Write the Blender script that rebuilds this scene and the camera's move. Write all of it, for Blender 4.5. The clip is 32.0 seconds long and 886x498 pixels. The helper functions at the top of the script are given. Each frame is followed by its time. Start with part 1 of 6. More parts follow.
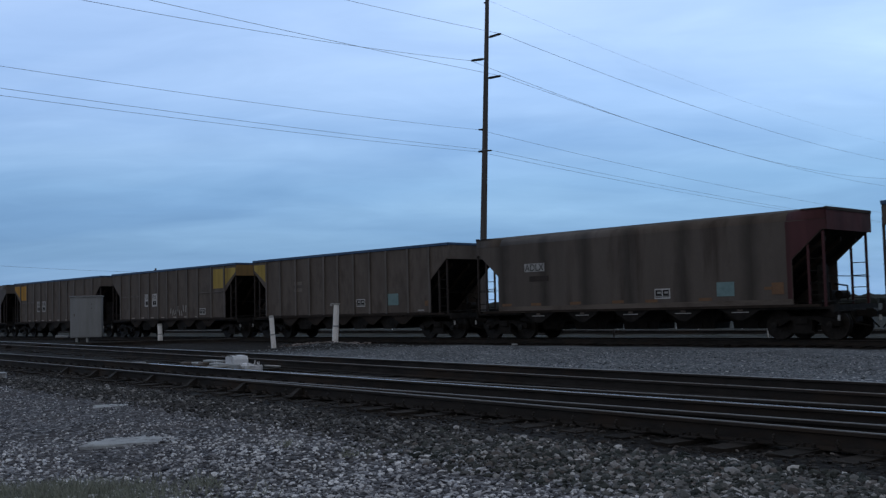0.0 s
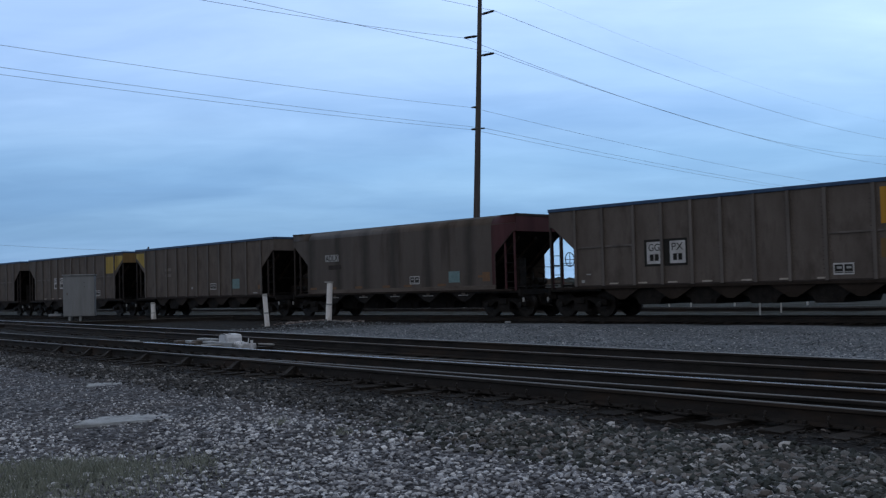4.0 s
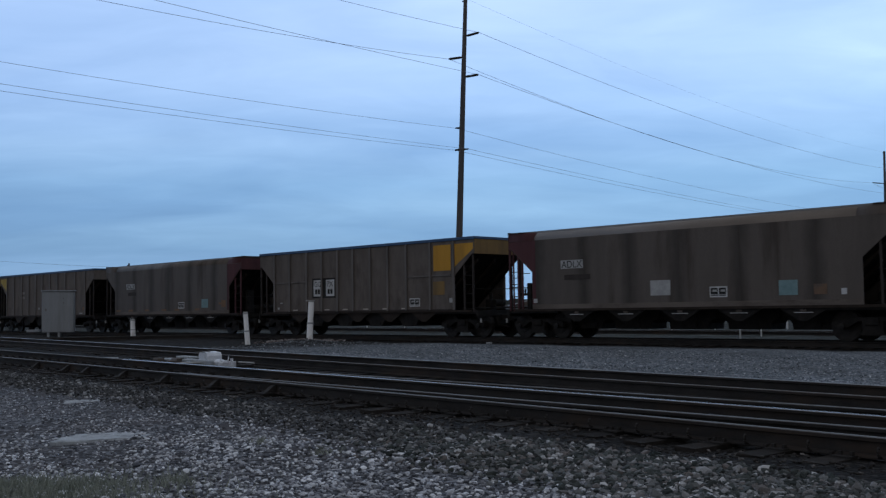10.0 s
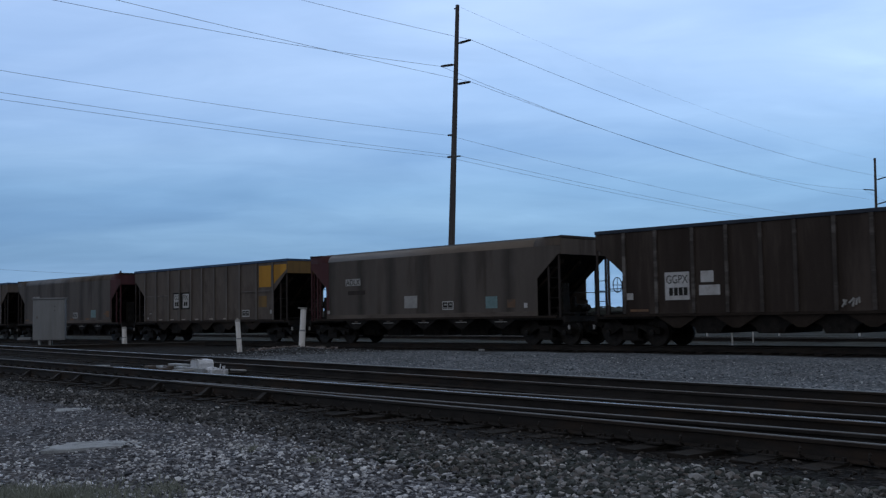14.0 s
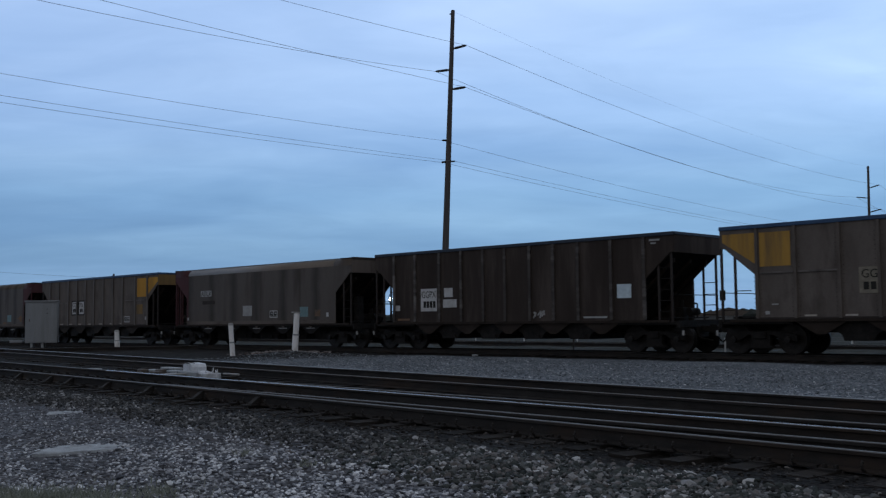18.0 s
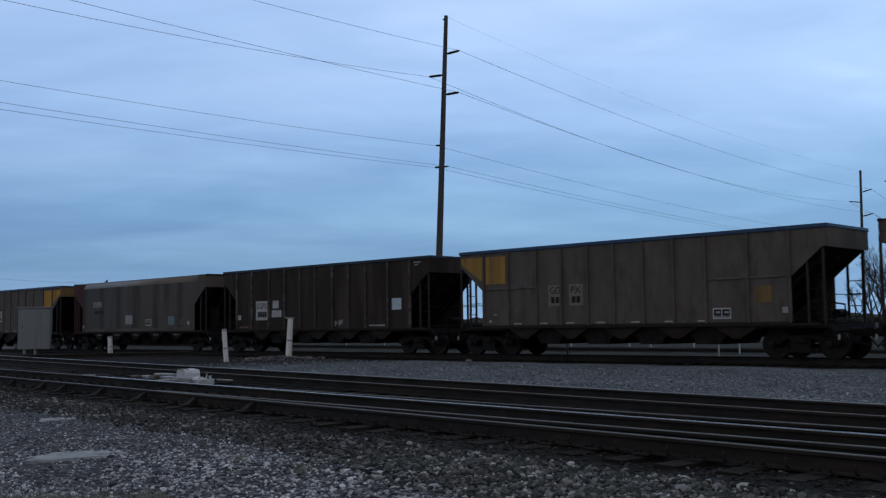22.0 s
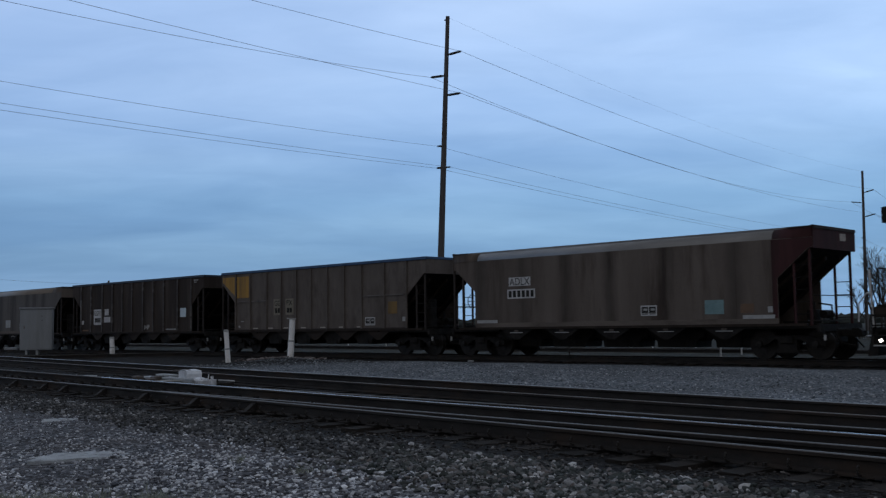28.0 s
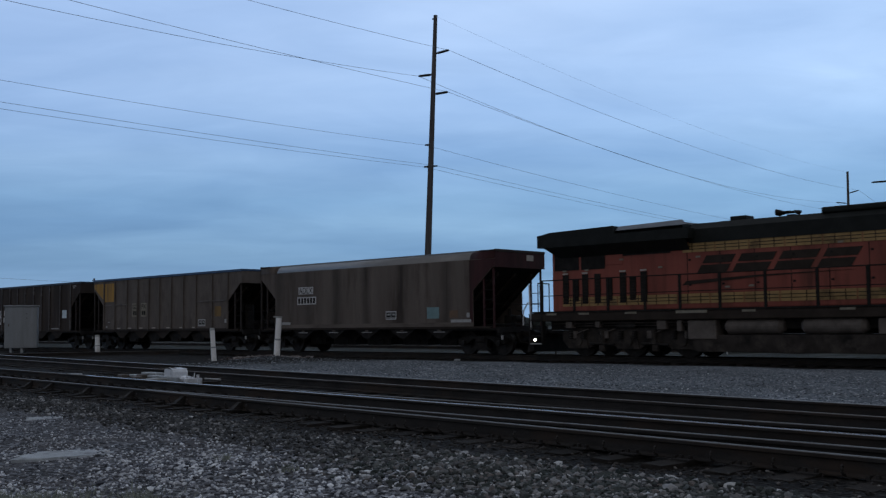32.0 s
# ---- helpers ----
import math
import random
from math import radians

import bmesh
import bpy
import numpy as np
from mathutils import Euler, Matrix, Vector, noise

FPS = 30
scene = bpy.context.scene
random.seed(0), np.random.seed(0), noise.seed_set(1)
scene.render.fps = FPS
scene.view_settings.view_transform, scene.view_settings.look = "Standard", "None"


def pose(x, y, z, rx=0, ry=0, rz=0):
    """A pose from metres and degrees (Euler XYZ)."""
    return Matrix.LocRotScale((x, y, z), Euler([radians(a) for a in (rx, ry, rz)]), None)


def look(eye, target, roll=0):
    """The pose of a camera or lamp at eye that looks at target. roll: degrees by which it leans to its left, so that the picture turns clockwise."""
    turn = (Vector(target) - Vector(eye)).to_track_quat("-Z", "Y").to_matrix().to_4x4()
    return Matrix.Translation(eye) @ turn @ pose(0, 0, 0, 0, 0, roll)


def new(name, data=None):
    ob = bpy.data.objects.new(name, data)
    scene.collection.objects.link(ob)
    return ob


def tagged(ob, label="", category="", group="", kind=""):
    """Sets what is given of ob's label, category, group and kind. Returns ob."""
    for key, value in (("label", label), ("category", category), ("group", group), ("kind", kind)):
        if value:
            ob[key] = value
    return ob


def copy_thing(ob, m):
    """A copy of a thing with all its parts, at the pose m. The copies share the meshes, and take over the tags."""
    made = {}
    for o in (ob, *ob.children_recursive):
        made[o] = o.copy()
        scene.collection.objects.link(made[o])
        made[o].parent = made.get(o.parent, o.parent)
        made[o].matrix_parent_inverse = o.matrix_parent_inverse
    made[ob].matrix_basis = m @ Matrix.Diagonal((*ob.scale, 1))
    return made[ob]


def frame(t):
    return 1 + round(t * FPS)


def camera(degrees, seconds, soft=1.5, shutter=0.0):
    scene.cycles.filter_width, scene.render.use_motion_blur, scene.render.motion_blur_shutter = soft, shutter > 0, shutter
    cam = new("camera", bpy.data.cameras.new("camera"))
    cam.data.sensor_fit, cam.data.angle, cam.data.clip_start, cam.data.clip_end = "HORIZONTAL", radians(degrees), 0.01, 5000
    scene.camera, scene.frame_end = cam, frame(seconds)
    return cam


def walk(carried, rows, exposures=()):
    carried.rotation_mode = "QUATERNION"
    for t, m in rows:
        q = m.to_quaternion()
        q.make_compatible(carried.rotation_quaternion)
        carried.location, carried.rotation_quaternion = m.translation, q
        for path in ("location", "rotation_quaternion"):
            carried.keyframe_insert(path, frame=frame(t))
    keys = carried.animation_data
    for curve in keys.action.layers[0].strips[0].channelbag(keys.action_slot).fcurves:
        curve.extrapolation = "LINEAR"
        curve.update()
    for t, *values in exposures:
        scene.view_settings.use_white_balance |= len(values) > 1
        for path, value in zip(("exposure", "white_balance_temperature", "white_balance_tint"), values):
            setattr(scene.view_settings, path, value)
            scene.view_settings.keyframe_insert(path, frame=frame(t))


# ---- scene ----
EYE_Z = 1.28
cam = camera(46.6, 32.0, soft=1.3, shutter=0.4)
PATH = [(0.0, 93.397, 1.298, 0.077), (0.5, 93.208, 1.33, 0.177), (1.0, 92.712, 1.542, -0.135), (1.5, 92.343, 1.705, -0.48),
        (2.0, 92.24, 1.682, -0.336), (2.5, 92.184, 1.561, -0.244), (3.0, 92.217, 1.45, -0.149), (3.5, 92.154, 1.446, -0.196),
        (5.5, 92.333, 1.19, -0.699), (6.0, 92.425, 1.133, -0.799), (6.5, 92.562, 1.044, -0.83), (7.0, 92.659, 0.915, -0.93),
        (7.5, 92.731, 0.826, -1.079), (8.0, 92.746, 0.817, -1.145), (8.5, 92.814, 0.748, -1.179), (9.0, 92.927, 0.752, -1.226),
        (9.5, 93.11, 0.791, -1.3), (10.0, 93.268, 0.758, -1.312), (10.5, 93.348, 0.804, -1.379), (11.0, 93.502, 0.91, -1.305),
        (11.5, 93.505, 0.992, -1.341), (12.0, 93.535, 0.929, -1.41), (12.5, 93.544, 0.939, -1.495), (13.0, 93.596, 0.906, -1.586),
        (13.5, 93.617, 0.868, -1.671), (14.0, 93.653, 0.86, -1.734), (14.5, 93.68, 0.894, -1.802), (16.5, 93.839, 0.622, -1.755),
        (17.0, 93.885, 0.586, -1.822), (17.5, 93.906, 0.567, -1.964), (18.0, 93.93, 0.521, -2.096), (18.5, 93.976, 0.512, -2.124),
        (19.0, 94.022, 0.505, -2.198), (19.5, 94.062, 0.506, -2.245), (20.0, 94.106, 0.516, -2.294), (20.5, 94.134, 0.576, -2.33),
        (21.0, 94.17, 0.592, -2.366), (21.5, 94.19, 0.642, -2.397), (22.0, 94.212, 0.687, -2.435), (22.5, 94.222, 0.71, -2.462),
        (23.0, 94.251, 0.726, -2.465), (23.5, 94.256, 0.712, -2.467), (24.0, 94.263, 0.717, -2.436), (24.5, 94.287, 0.746, -2.432),
        (25.0, 94.287, 0.754, -2.421), (25.5, 94.277, 0.738, -2.384), (27.5, 94.259, 0.711, -2.35), (28.0, 94.249, 0.7, -2.337),
        (28.5, 94.234, 0.684, -2.341), (29.0, 94.224, 0.645, -2.43), (29.5, 94.234, 0.657, -2.553), (30.0, 94.226, 0.594, -2.721),
        (30.5, 94.213, 0.599, -2.873), (31.0, 94.203, 0.693, -2.986), (31.5, 94.184, 0.58, -3.032), (32.0, 94.178, 0.554, -3.073)]
walk(cam, [(t, pose(0, 0, EYE_Z, rx, ry, rz)) for t, rx, ry, rz in PATH],
     exposures=[(0, 0.03), (2, 0.16), (3, 0.18), (6, 0.18), (9, 0.11), (13, 0.0), (19, -0.08), (25, -0.12), (32, -0.16)])

# ---- world and light: an overcast dusk sky, brighter ahead than behind ----
world = bpy.data.worlds.new("dusk_sky")
scene.world = world
world.use_nodes = True
wt = world.node_tree
wt.nodes.clear()


def wnode(kind, **sets):
    nd = wt.nodes.new(kind)
    for k, v in sets.items():
        nd.inputs[k].default_value = v
    return nd


w_co = wnode("ShaderNodeTexCoord")
w_sep = wnode("ShaderNodeSeparateXYZ")
wt.links.new(w_co.outputs["Generated"], w_sep.inputs[0])
# cloud sheet: project the direction on a high plane, so that the streaks flatten towards the horizon
w_h = wnode("ShaderNodeMath")
w_h.operation = "MAXIMUM"
w_h.inputs[1].default_value = 0.0
wt.links.new(w_sep.outputs[2], w_h.inputs[0])
w_add = wnode("ShaderNodeMath")
w_add.operation = "ADD"
w_add.inputs[1].default_value = 0.16
wt.links.new(w_h.outputs[0], w_add.inputs[0])
w_div = wnode("ShaderNodeVectorMath")
w_div.operation = "DIVIDE"
w_cmb = wnode("ShaderNodeCombineXYZ")
for i in range(3):
    wt.links.new(w_add.outputs[0], w_cmb.inputs[i])
wt.links.new(w_co.outputs["Generated"], w_div.inputs[0])
wt.links.new(w_cmb.outputs[0], w_div.inputs[1])
w_map = wnode("ShaderNodeMapping", Scale=(0.75, 1.5, 1.0), Rotation=(0, 0, 0.25), Location=(1.3, 0.4, 0))
wt.links.new(w_div.outputs[0], w_map.inputs[0])
w_n1 = wnode("ShaderNodeTexNoise", Scale=0.8, Detail=5.0, Roughness=0.48, Distortion=0.35)
wt.links.new(w_map.outputs[0], w_n1.inputs["Vector"])
w_nr = wnode("ShaderNodeMapRange")
for i, v in ((1, 0.36), (2, 0.68), (3, 0.0), (4, 1.0)):
    w_nr.inputs[i].default_value = v
wt.links.new(w_n1.outputs[0], w_nr.inputs[0])
w_grad = wnode("ShaderNodeValToRGB")
els = w_grad.color_ramp.elements
els[0].position, els[0].color = 0.0, (0.240, 0.42, 0.70, 1)
els[1].position, els[1].color = 0.8, (0.36, 0.39, 0.45, 1)
for pos, col in ((0.06, (0.203, 0.385, 0.632, 1)), (0.12, (0.256, 0.466, 0.755, 1)), (0.2, (0.42, 0.635, 0.985, 1)), (0.30, (0.56, 0.765, 1.12, 1)), (0.45, (0.47, 0.57, 0.72, 1))):
    e = els.new(pos)
    e.color = col
wt.links.new(w_h.outputs[0], w_grad.inputs[0])
w_cl = wnode("ShaderNodeMix")
w_cl.data_type, w_cl.blend_type = "RGBA", "MULTIPLY"
w_cr = wnode("ShaderNodeValToRGB")
w_cr.color_ramp.elements[0].color = (0.70, 0.78, 0.86, 1)
w_cr.color_ramp.elements[1].color = (1.30, 1.22, 1.14, 1)
w_cl.inputs[0].default_value = 0.68
wt.links.new(w_nr.outputs[0], w_cr.inputs[0])
wt.links.new(w_grad.outputs[0], w_cl.inputs[6])
wt.links.new(w_cr.outputs[0], w_cl.inputs[7])
# the side of the sky away from the set sun is darker
w_map2 = wnode("ShaderNodeMapping", Scale=(1.1, 1.9, 1.0), Rotation=(0, 0, -0.5), Location=(4.1, 2.2, 0))
wt.links.new(w_div.outputs[0], w_map2.inputs[0])
w_n2 = wnode("ShaderNodeTexNoise", Scale=2.1, Detail=6.0, Roughness=0.55, Distortion=0.6)
wt.links.new(w_map2.outputs[0], w_n2.inputs["Vector"])
w_cr2 = wnode("ShaderNodeValToRGB")
w_cr2.color_ramp.elements[0].position, w_cr2.color_ramp.elements[0].color = 0.3, (0.91, 0.925, 0.94, 1)
w_cr2.color_ramp.elements[1].position, w_cr2.color_ramp.elements[1].color = 0.72, (1.065, 1.055, 1.045, 1)
wt.links.new(w_n2.outputs[0], w_cr2.inputs[0])
w_cl2 = wnode("ShaderNodeMix")
w_cl2.data_type, w_cl2.blend_type = "RGBA", "MULTIPLY"
w_cl2.inputs[0].default_value = 1.0
wt.links.new(w_cl.outputs[2], w_cl2.inputs[6])
wt.links.new(w_cr2.outputs[0], w_cl2.inputs[7])
w_back = wnode("ShaderNodeMapRange")
for i, v in ((1, -0.35), (2, 0.6), (3, 0.0), (4, 1.0)):
    w_back.inputs[i].default_value = v
wt.links.new(w_sep.outputs[1], w_back.inputs[0])
w_dim = wnode("ShaderNodeMix")
w_dim.data_type = "RGBA"
w_dim.inputs[6].default_value = (0.235, 0.245, 0.27, 1)
wt.links.new(w_back.outputs[0], w_dim.inputs[0])
w_side = wnode("ShaderNodeValToRGB")
w_side.color_ramp.elements[0].position, w_side.color_ramp.elements[0].color = 0.0, (0.90, 0.89, 0.905, 1)
w_side.color_ramp.elements[1].position, w_side.color_ramp.elements[1].color = 1.0, (0.985, 1.0, 1.01, 1)
w_sr = wnode("ShaderNodeMapRange")
for i, v in ((1, -0.46), (2, 0.42), (3, 0.0), (4, 1.0)):
    w_sr.inputs[i].default_value = v
wt.links.new(w_sep.outputs[0], w_sr.inputs[0])
wt.links.new(w_sr.outputs[0], w_side.inputs[0])
w_cl3 = wnode("ShaderNodeMix")
w_cl3.data_type, w_cl3.blend_type = "RGBA", "MULTIPLY"
w_cl3.inputs[0].default_value = 1.0
wt.links.new(w_cl2.outputs[2], w_cl3.inputs[6])
wt.links.new(w_side.outputs[0], w_cl3.inputs[7])
wt.links.new(w_cl3.outputs[2], w_dim.inputs[7])
w_sky = wnode("ShaderNodeTexSky")
w_sky.sky_type = "NISHITA"
w_sky.sun_disc = False
w_sky.sun_elevation = radians(36.0)
w_sky.sun_rotation = radians(190.0)
w_bg1 = wnode("ShaderNodeBackground", Strength=1.0)
wt.links.new(w_dim.outputs[2], w_bg1.inputs[0])
w_bg2 = wnode("ShaderNodeBackground", Strength=0.006)
wt.links.new(w_sky.outputs[0], w_bg2.inputs[0])
w_sum = wnode("ShaderNodeAddShader")
wt.links.new(w_bg1.outputs[0], w_sum.inputs[0])
wt.links.new(w_bg2.outputs[0], w_sum.inputs[1])
w_out = wnode("ShaderNodeOutputWorld")
wt.links.new(w_sum.outputs[0], w_out.inputs[0])

sun_data = bpy.data.lights.new("sun", "SUN")
sun_data.energy, sun_data.angle, sun_data.color = 0.1, radians(60), (0.9, 0.95, 1.0)
sun = new("sun", sun_data)
sun.matrix_world = look((-10, -40, 45), (0, 20, 0))


# ---- materials ----
def ramp(nt, fac, *stops):
    r = nt.nodes.new("ShaderNodeValToRGB")
    e = r.color_ramp.elements
    e[0].position, e[0].color = stops[0][0], (*stops[0][1], 1)
    e[1].position, e[1].color = stops[-1][0], (*stops[-1][1], 1)
    for p_, c_ in stops[1:-1]:
        q = e.new(p_)
        q.color = (*c_, 1)
    nt.links.new(fac, r.inputs[0])
    return r.outputs[0]


def noise_tex(nt, vec, scale, detail=4.0, rough=0.55, stretch=None):
    if stretch:
        mp = nt.nodes.new("ShaderNodeMapping")
        mp.inputs["Scale"].default_value = stretch
        nt.links.new(vec, mp.inputs[0])
        vec = mp.outputs[0]
    nd = nt.nodes.new("ShaderNodeTexNoise")
    nd.inputs["Scale"].default_value, nd.inputs["Detail"].default_value, nd.inputs["Roughness"].default_value = scale, detail, rough
    nt.links.new(vec, nd.inputs["Vector"])
    return nd.outputs[0]


def mix_col(nt, fac, a, b, mode="MIX"):
    m = nt.nodes.new("ShaderNodeMix")
    m.data_type, m.blend_type = "RGBA", mode
    for sock, v in ((m.inputs[0], fac), (m.inputs[6], a), (m.inputs[7], b)):
        if isinstance(v, (int, float)):
            sock.default_value = v
        elif isinstance(v, tuple):
            sock.default_value = (*v, 1)
        else:
            nt.links.new(v, sock)
    return m.outputs[2]


def surface(name, dark, light, scale=3.0, rough=0.8, metal=0.0, bump=0.3, grain=60.0, stretch=None, stain=None, stain_scale=0.6, per_piece=0.0, emit=0.0, spec=0.5, wave=0.0):
    """A worn surface: colour varied at two scales, optional stains, fine relief."""
    m = bpy.data.materials.new(name)
    m.use_nodes = True
    nt = m.node_tree
    b = nt.nodes["Principled BSDF"]
    co = nt.nodes.new("ShaderNodeTexCoord").outputs["Object"]
    big = noise_tex(nt, co, scale, 5.0, 0.6, stretch)
    col = ramp(nt, big, (0.3, dark), (0.72, light))
    fine = noise_tex(nt, co, grain, 3.0, 0.6)
    col = mix_col(nt, 0.35, col, ramp(nt, fine, (0.3, (0.62, 0.62, 0.62)), (0.7, (1.35, 1.35, 1.35))), "MULTIPLY")
    if stain:
        s = noise_tex(nt, co, stain_scale, 6.0, 0.65, stretch)
        col = mix_col(nt, ramp(nt, s, (0.5, (0, 0, 0)), (0.66, (0.8, 0.8, 0.8))), col, stain)
    if per_piece:
        info = nt.nodes.new("ShaderNodeObjectInfo").outputs["Random"]
        col = mix_col(nt, 1.0, col, ramp(nt, info, (0.0, (1 - per_piece,) * 3), (1.0, (1 + per_piece,) * 3)), "MULTIPLY")
    nt.links.new(col, b.inputs["Base Color"])
    b.inputs["Roughness"].default_value = rough
    b.inputs["Metallic"].default_value = metal
    b.inputs["Specular IOR Level"].default_value = spec
    if bump:
        bp = nt.nodes.new("ShaderNodeBump")
        bp.inputs["Strength"].default_value = bump
        bp.inputs["Distance"].default_value = 0.01
        nt.links.new(fine, bp.inputs["Height"])
        nt.links.new(bp.outputs[0], b.inputs["Normal"])
        if wave:
            b2 = nt.nodes.new("ShaderNodeBump")
            b2.inputs["Strength"].default_value, b2.inputs["Distance"].default_value = wave, 0.06
            nt.links.new(noise_tex(nt, co, 1.3, 2.0, 0.5), b2.inputs["Height"])
            nt.links.new(b2.outputs[0], bp.inputs["Normal"])
    if emit:
        b.inputs["Emission Color"].default_value = (*light, 1)
        b.inputs["Emission Strength"].default_value = emit
    return m


STREAK = (1.0, 1.0, 0.12)
SMEAR = (1.0, 1.0, 0.35)
SEAMS = (5.9, 3.79, 1.85, -0.09, -2.27, -4.75)
M_BROWN = surface("grimy_grey_brown_paint", (0.092, 0.076, 0.067), (0.158, 0.134, 0.120), 1.3, 0.75, bump=0.25, stretch=SMEAR, stain=(0.066, 0.053, 0.046), stain_scale=1.4, spec=0.25, wave=0.5)
M_WARMALU = surface("rust_toned_aluminium_sheet", (0.100, 0.080, 0.068), (0.168, 0.138, 0.119), 0.9, 0.66, metal=0.1, bump=0.1, stretch=STREAK, stain=(0.045, 0.030, 0.023), stain_scale=1.2, spec=0.2)
M_SLAB = surface("grey_worn_slab", (0.31, 0.335, 0.36), (0.49, 0.52, 0.55), 4, 0.9, bump=0.6, stain=(0.12, 0.12, 0.125), stain_scale=3)
M_RIBWORN = surface("chipped_dark_rib_paint", (0.035, 0.028, 0.025), (0.075, 0.063, 0.057), 2.0, 0.65, bump=0.2, stain=(0.19, 0.175, 0.165), stain_scale=1.7, stretch=(0.2, 1, 1), spec=0.3)
# Catch-light along ribs and ridges is put into this paler paint tone.
M_RIB = surface("rib_paint_with_catch_light", (0.088, 0.075, 0.068), (0.172, 0.15, 0.138), 2.0, 0.6, bump=0.15, stretch=STREAK, stain=(0.05, 0.04, 0.035), stain_scale=1.4, spec=0.4)
M_DECK = surface("dark_brown_sill_paint", (0.02, 0.0145, 0.011), (0.042, 0.031, 0.025), 2.0, 0.7, bump=0.1, spec=0.15)
M_DARKBROWN = surface("dark_brown_rusty_paint", (0.033, 0.025, 0.0215), (0.061, 0.048, 0.042), 1.2, 0.75, bump=0.15, stretch=STREAK, stain=(0.085, 0.068, 0.06), stain_scale=1.2, spec=0.12, wave=0.5)
M_ALU = surface("dirty_aluminium_sheet", (0.09, 0.075, 0.066), (0.15, 0.127, 0.112), 0.9, 0.62, metal=0.15, bump=0.1, stretch=STREAK, stain=(0.044, 0.032, 0.026), stain_scale=0.9, spec=0.25, wave=0.5)
M_BAND = surface("soot_streaked_seam", (0.034, 0.028, 0.026), (0.062, 0.051, 0.047), 1.6, 0.7, bump=0.1, stretch=STREAK, spec=0.12)
# Dull bare aluminium, its base raised to paint some sky sheen on the curb.
M_ROOFSHEET = surface("bare_aluminium_with_sky_sheen", (0.155, 0.152, 0.152), (0.25, 0.248, 0.248), 1.5, 0.40, metal=0.45, bump=0.1, stretch=(0.3, 1, 1))
# Both rim colours are blue because the sky's reflection is painted in.
M_RIM = surface("dark_rim_with_sky_tint", (0.017, 0.05, 0.12), (0.04, 0.095, 0.19), 3, 0.45, metal=0.2, bump=0.1)
M_DARKRIM = surface("dark_blue_grey_rim", (0.014, 0.022, 0.04), (0.03, 0.042, 0.065), 3, 0.5, metal=0.2, bump=0.1)
M_DUSTYSILL = surface("dusty_brown_sill_paint", (0.10, 0.083, 0.072), (0.165, 0.138, 0.12), 1.6, 0.75, bump=0.15, stretch=(0.3, 1, 1), stain=(0.06, 0.045, 0.038), stain_scale=1.8, spec=0.2)
M_TRUCK = surface("dusty_brown_truck_casting", (0.012, 0.010, 0.009), (0.048, 0.039, 0.034), 2.6, 0.75, bump=0.3, stain=(0.07, 0.058, 0.05), stain_scale=2.0, spec=0.15)
M_RED = surface("faded_red_end_paint", (0.06, 0.023, 0.027), (0.102, 0.04, 0.045), 1.6, 0.75, bump=0.1, stretch=STREAK, stain=(0.05, 0.03, 0.028), spec=0.25, wave=0.5)
M_DARKRED = surface("dark_red_brown_end_paint", (0.038, 0.014, 0.015), (0.068, 0.026, 0.027), 1.6, 0.75, bump=0.1, stretch=STREAK, stain=(0.03, 0.018, 0.016), stain_scale=1.4, spec=0.2)
M_CURB = surface("soiled_grey_curb", (0.125, 0.102, 0.086), (0.20, 0.168, 0.143), 1.3, 0.5, metal=0.2, bump=0.1, stretch=(0.3, 1, 1))
M_YELLOW = surface("faded_yellow_panel_paint", (0.43, 0.215, 0.026), (0.57, 0.3, 0.04), 1.8, 0.7, bump=0.1, stretch=STREAK, stain=(0.30, 0.17, 0.04), stain_scale=1.1, spec=0.25)
M_PALEYELLOW = surface("weathered_lemon_panel_paint", (0.36, 0.26, 0.06), (0.48, 0.36, 0.10), 1.8, 0.75, bump=0.1, stretch=STREAK, stain=(0.22, 0.15, 0.05), stain_scale=1.3, spec=0.25)
M_FADEDYELLOW = surface("brown_faded_yellow_paint", (0.33, 0.18, 0.03), (0.47, 0.26, 0.045), 1.8, 0.75, bump=0.1, stretch=STREAK, stain=(0.13, 0.085, 0.045), stain_scale=1.5)
M_DULLYELLOW = surface("soiled_yellow_patch", (0.15, 0.095, 0.038), (0.25, 0.15, 0.045), 3.0, 0.8, bump=0.1, stretch=STREAK)
# Serves black oily gear, and hollows whose shade is painted near-black.
M_UNDER = surface("black_oily_gear_and_shaded_underside", (0.009, 0.0082, 0.0077), (0.026, 0.0225, 0.0205), 4, 0.7, bump=0.3, spec=0.12)
M_WHEEL = surface("worn_wheel_steel", (0.018, 0.016, 0.015), (0.045, 0.04, 0.037), 5, 0.5, metal=0.6, bump=0.2, spec=0.12)
M_WHITE = surface("soiled_white_stencil_paint", (0.44, 0.44, 0.45), (0.64, 0.64, 0.65), 5, 0.8, bump=0.0, stain=(0.30, 0.28, 0.27), stain_scale=2.5)
M_PALEBAND = surface("dusty_reflector_strip", (0.34, 0.30, 0.26), (0.52, 0.47, 0.42), 5, 0.7, bump=0.0)
M_ORANGEBAND = surface("dusty_orange_marking", (0.14, 0.078, 0.045), (0.22, 0.12, 0.06), 4, 0.8, bump=0.0, stain=(0.15, 0.09, 0.06), stain_scale=3)
M_RUSTPATCH = surface("faint_rust_brown_patch", (0.115, 0.07, 0.045), (0.165, 0.10, 0.062), 4, 0.8, bump=0.0, stain=(0.09, 0.07, 0.06), stain_scale=3)
M_BLACK = surface("flat_black_lettering", (0.02, 0.02, 0.02), (0.035, 0.033, 0.03), 5, 0.8, bump=0.0, spec=0.12)
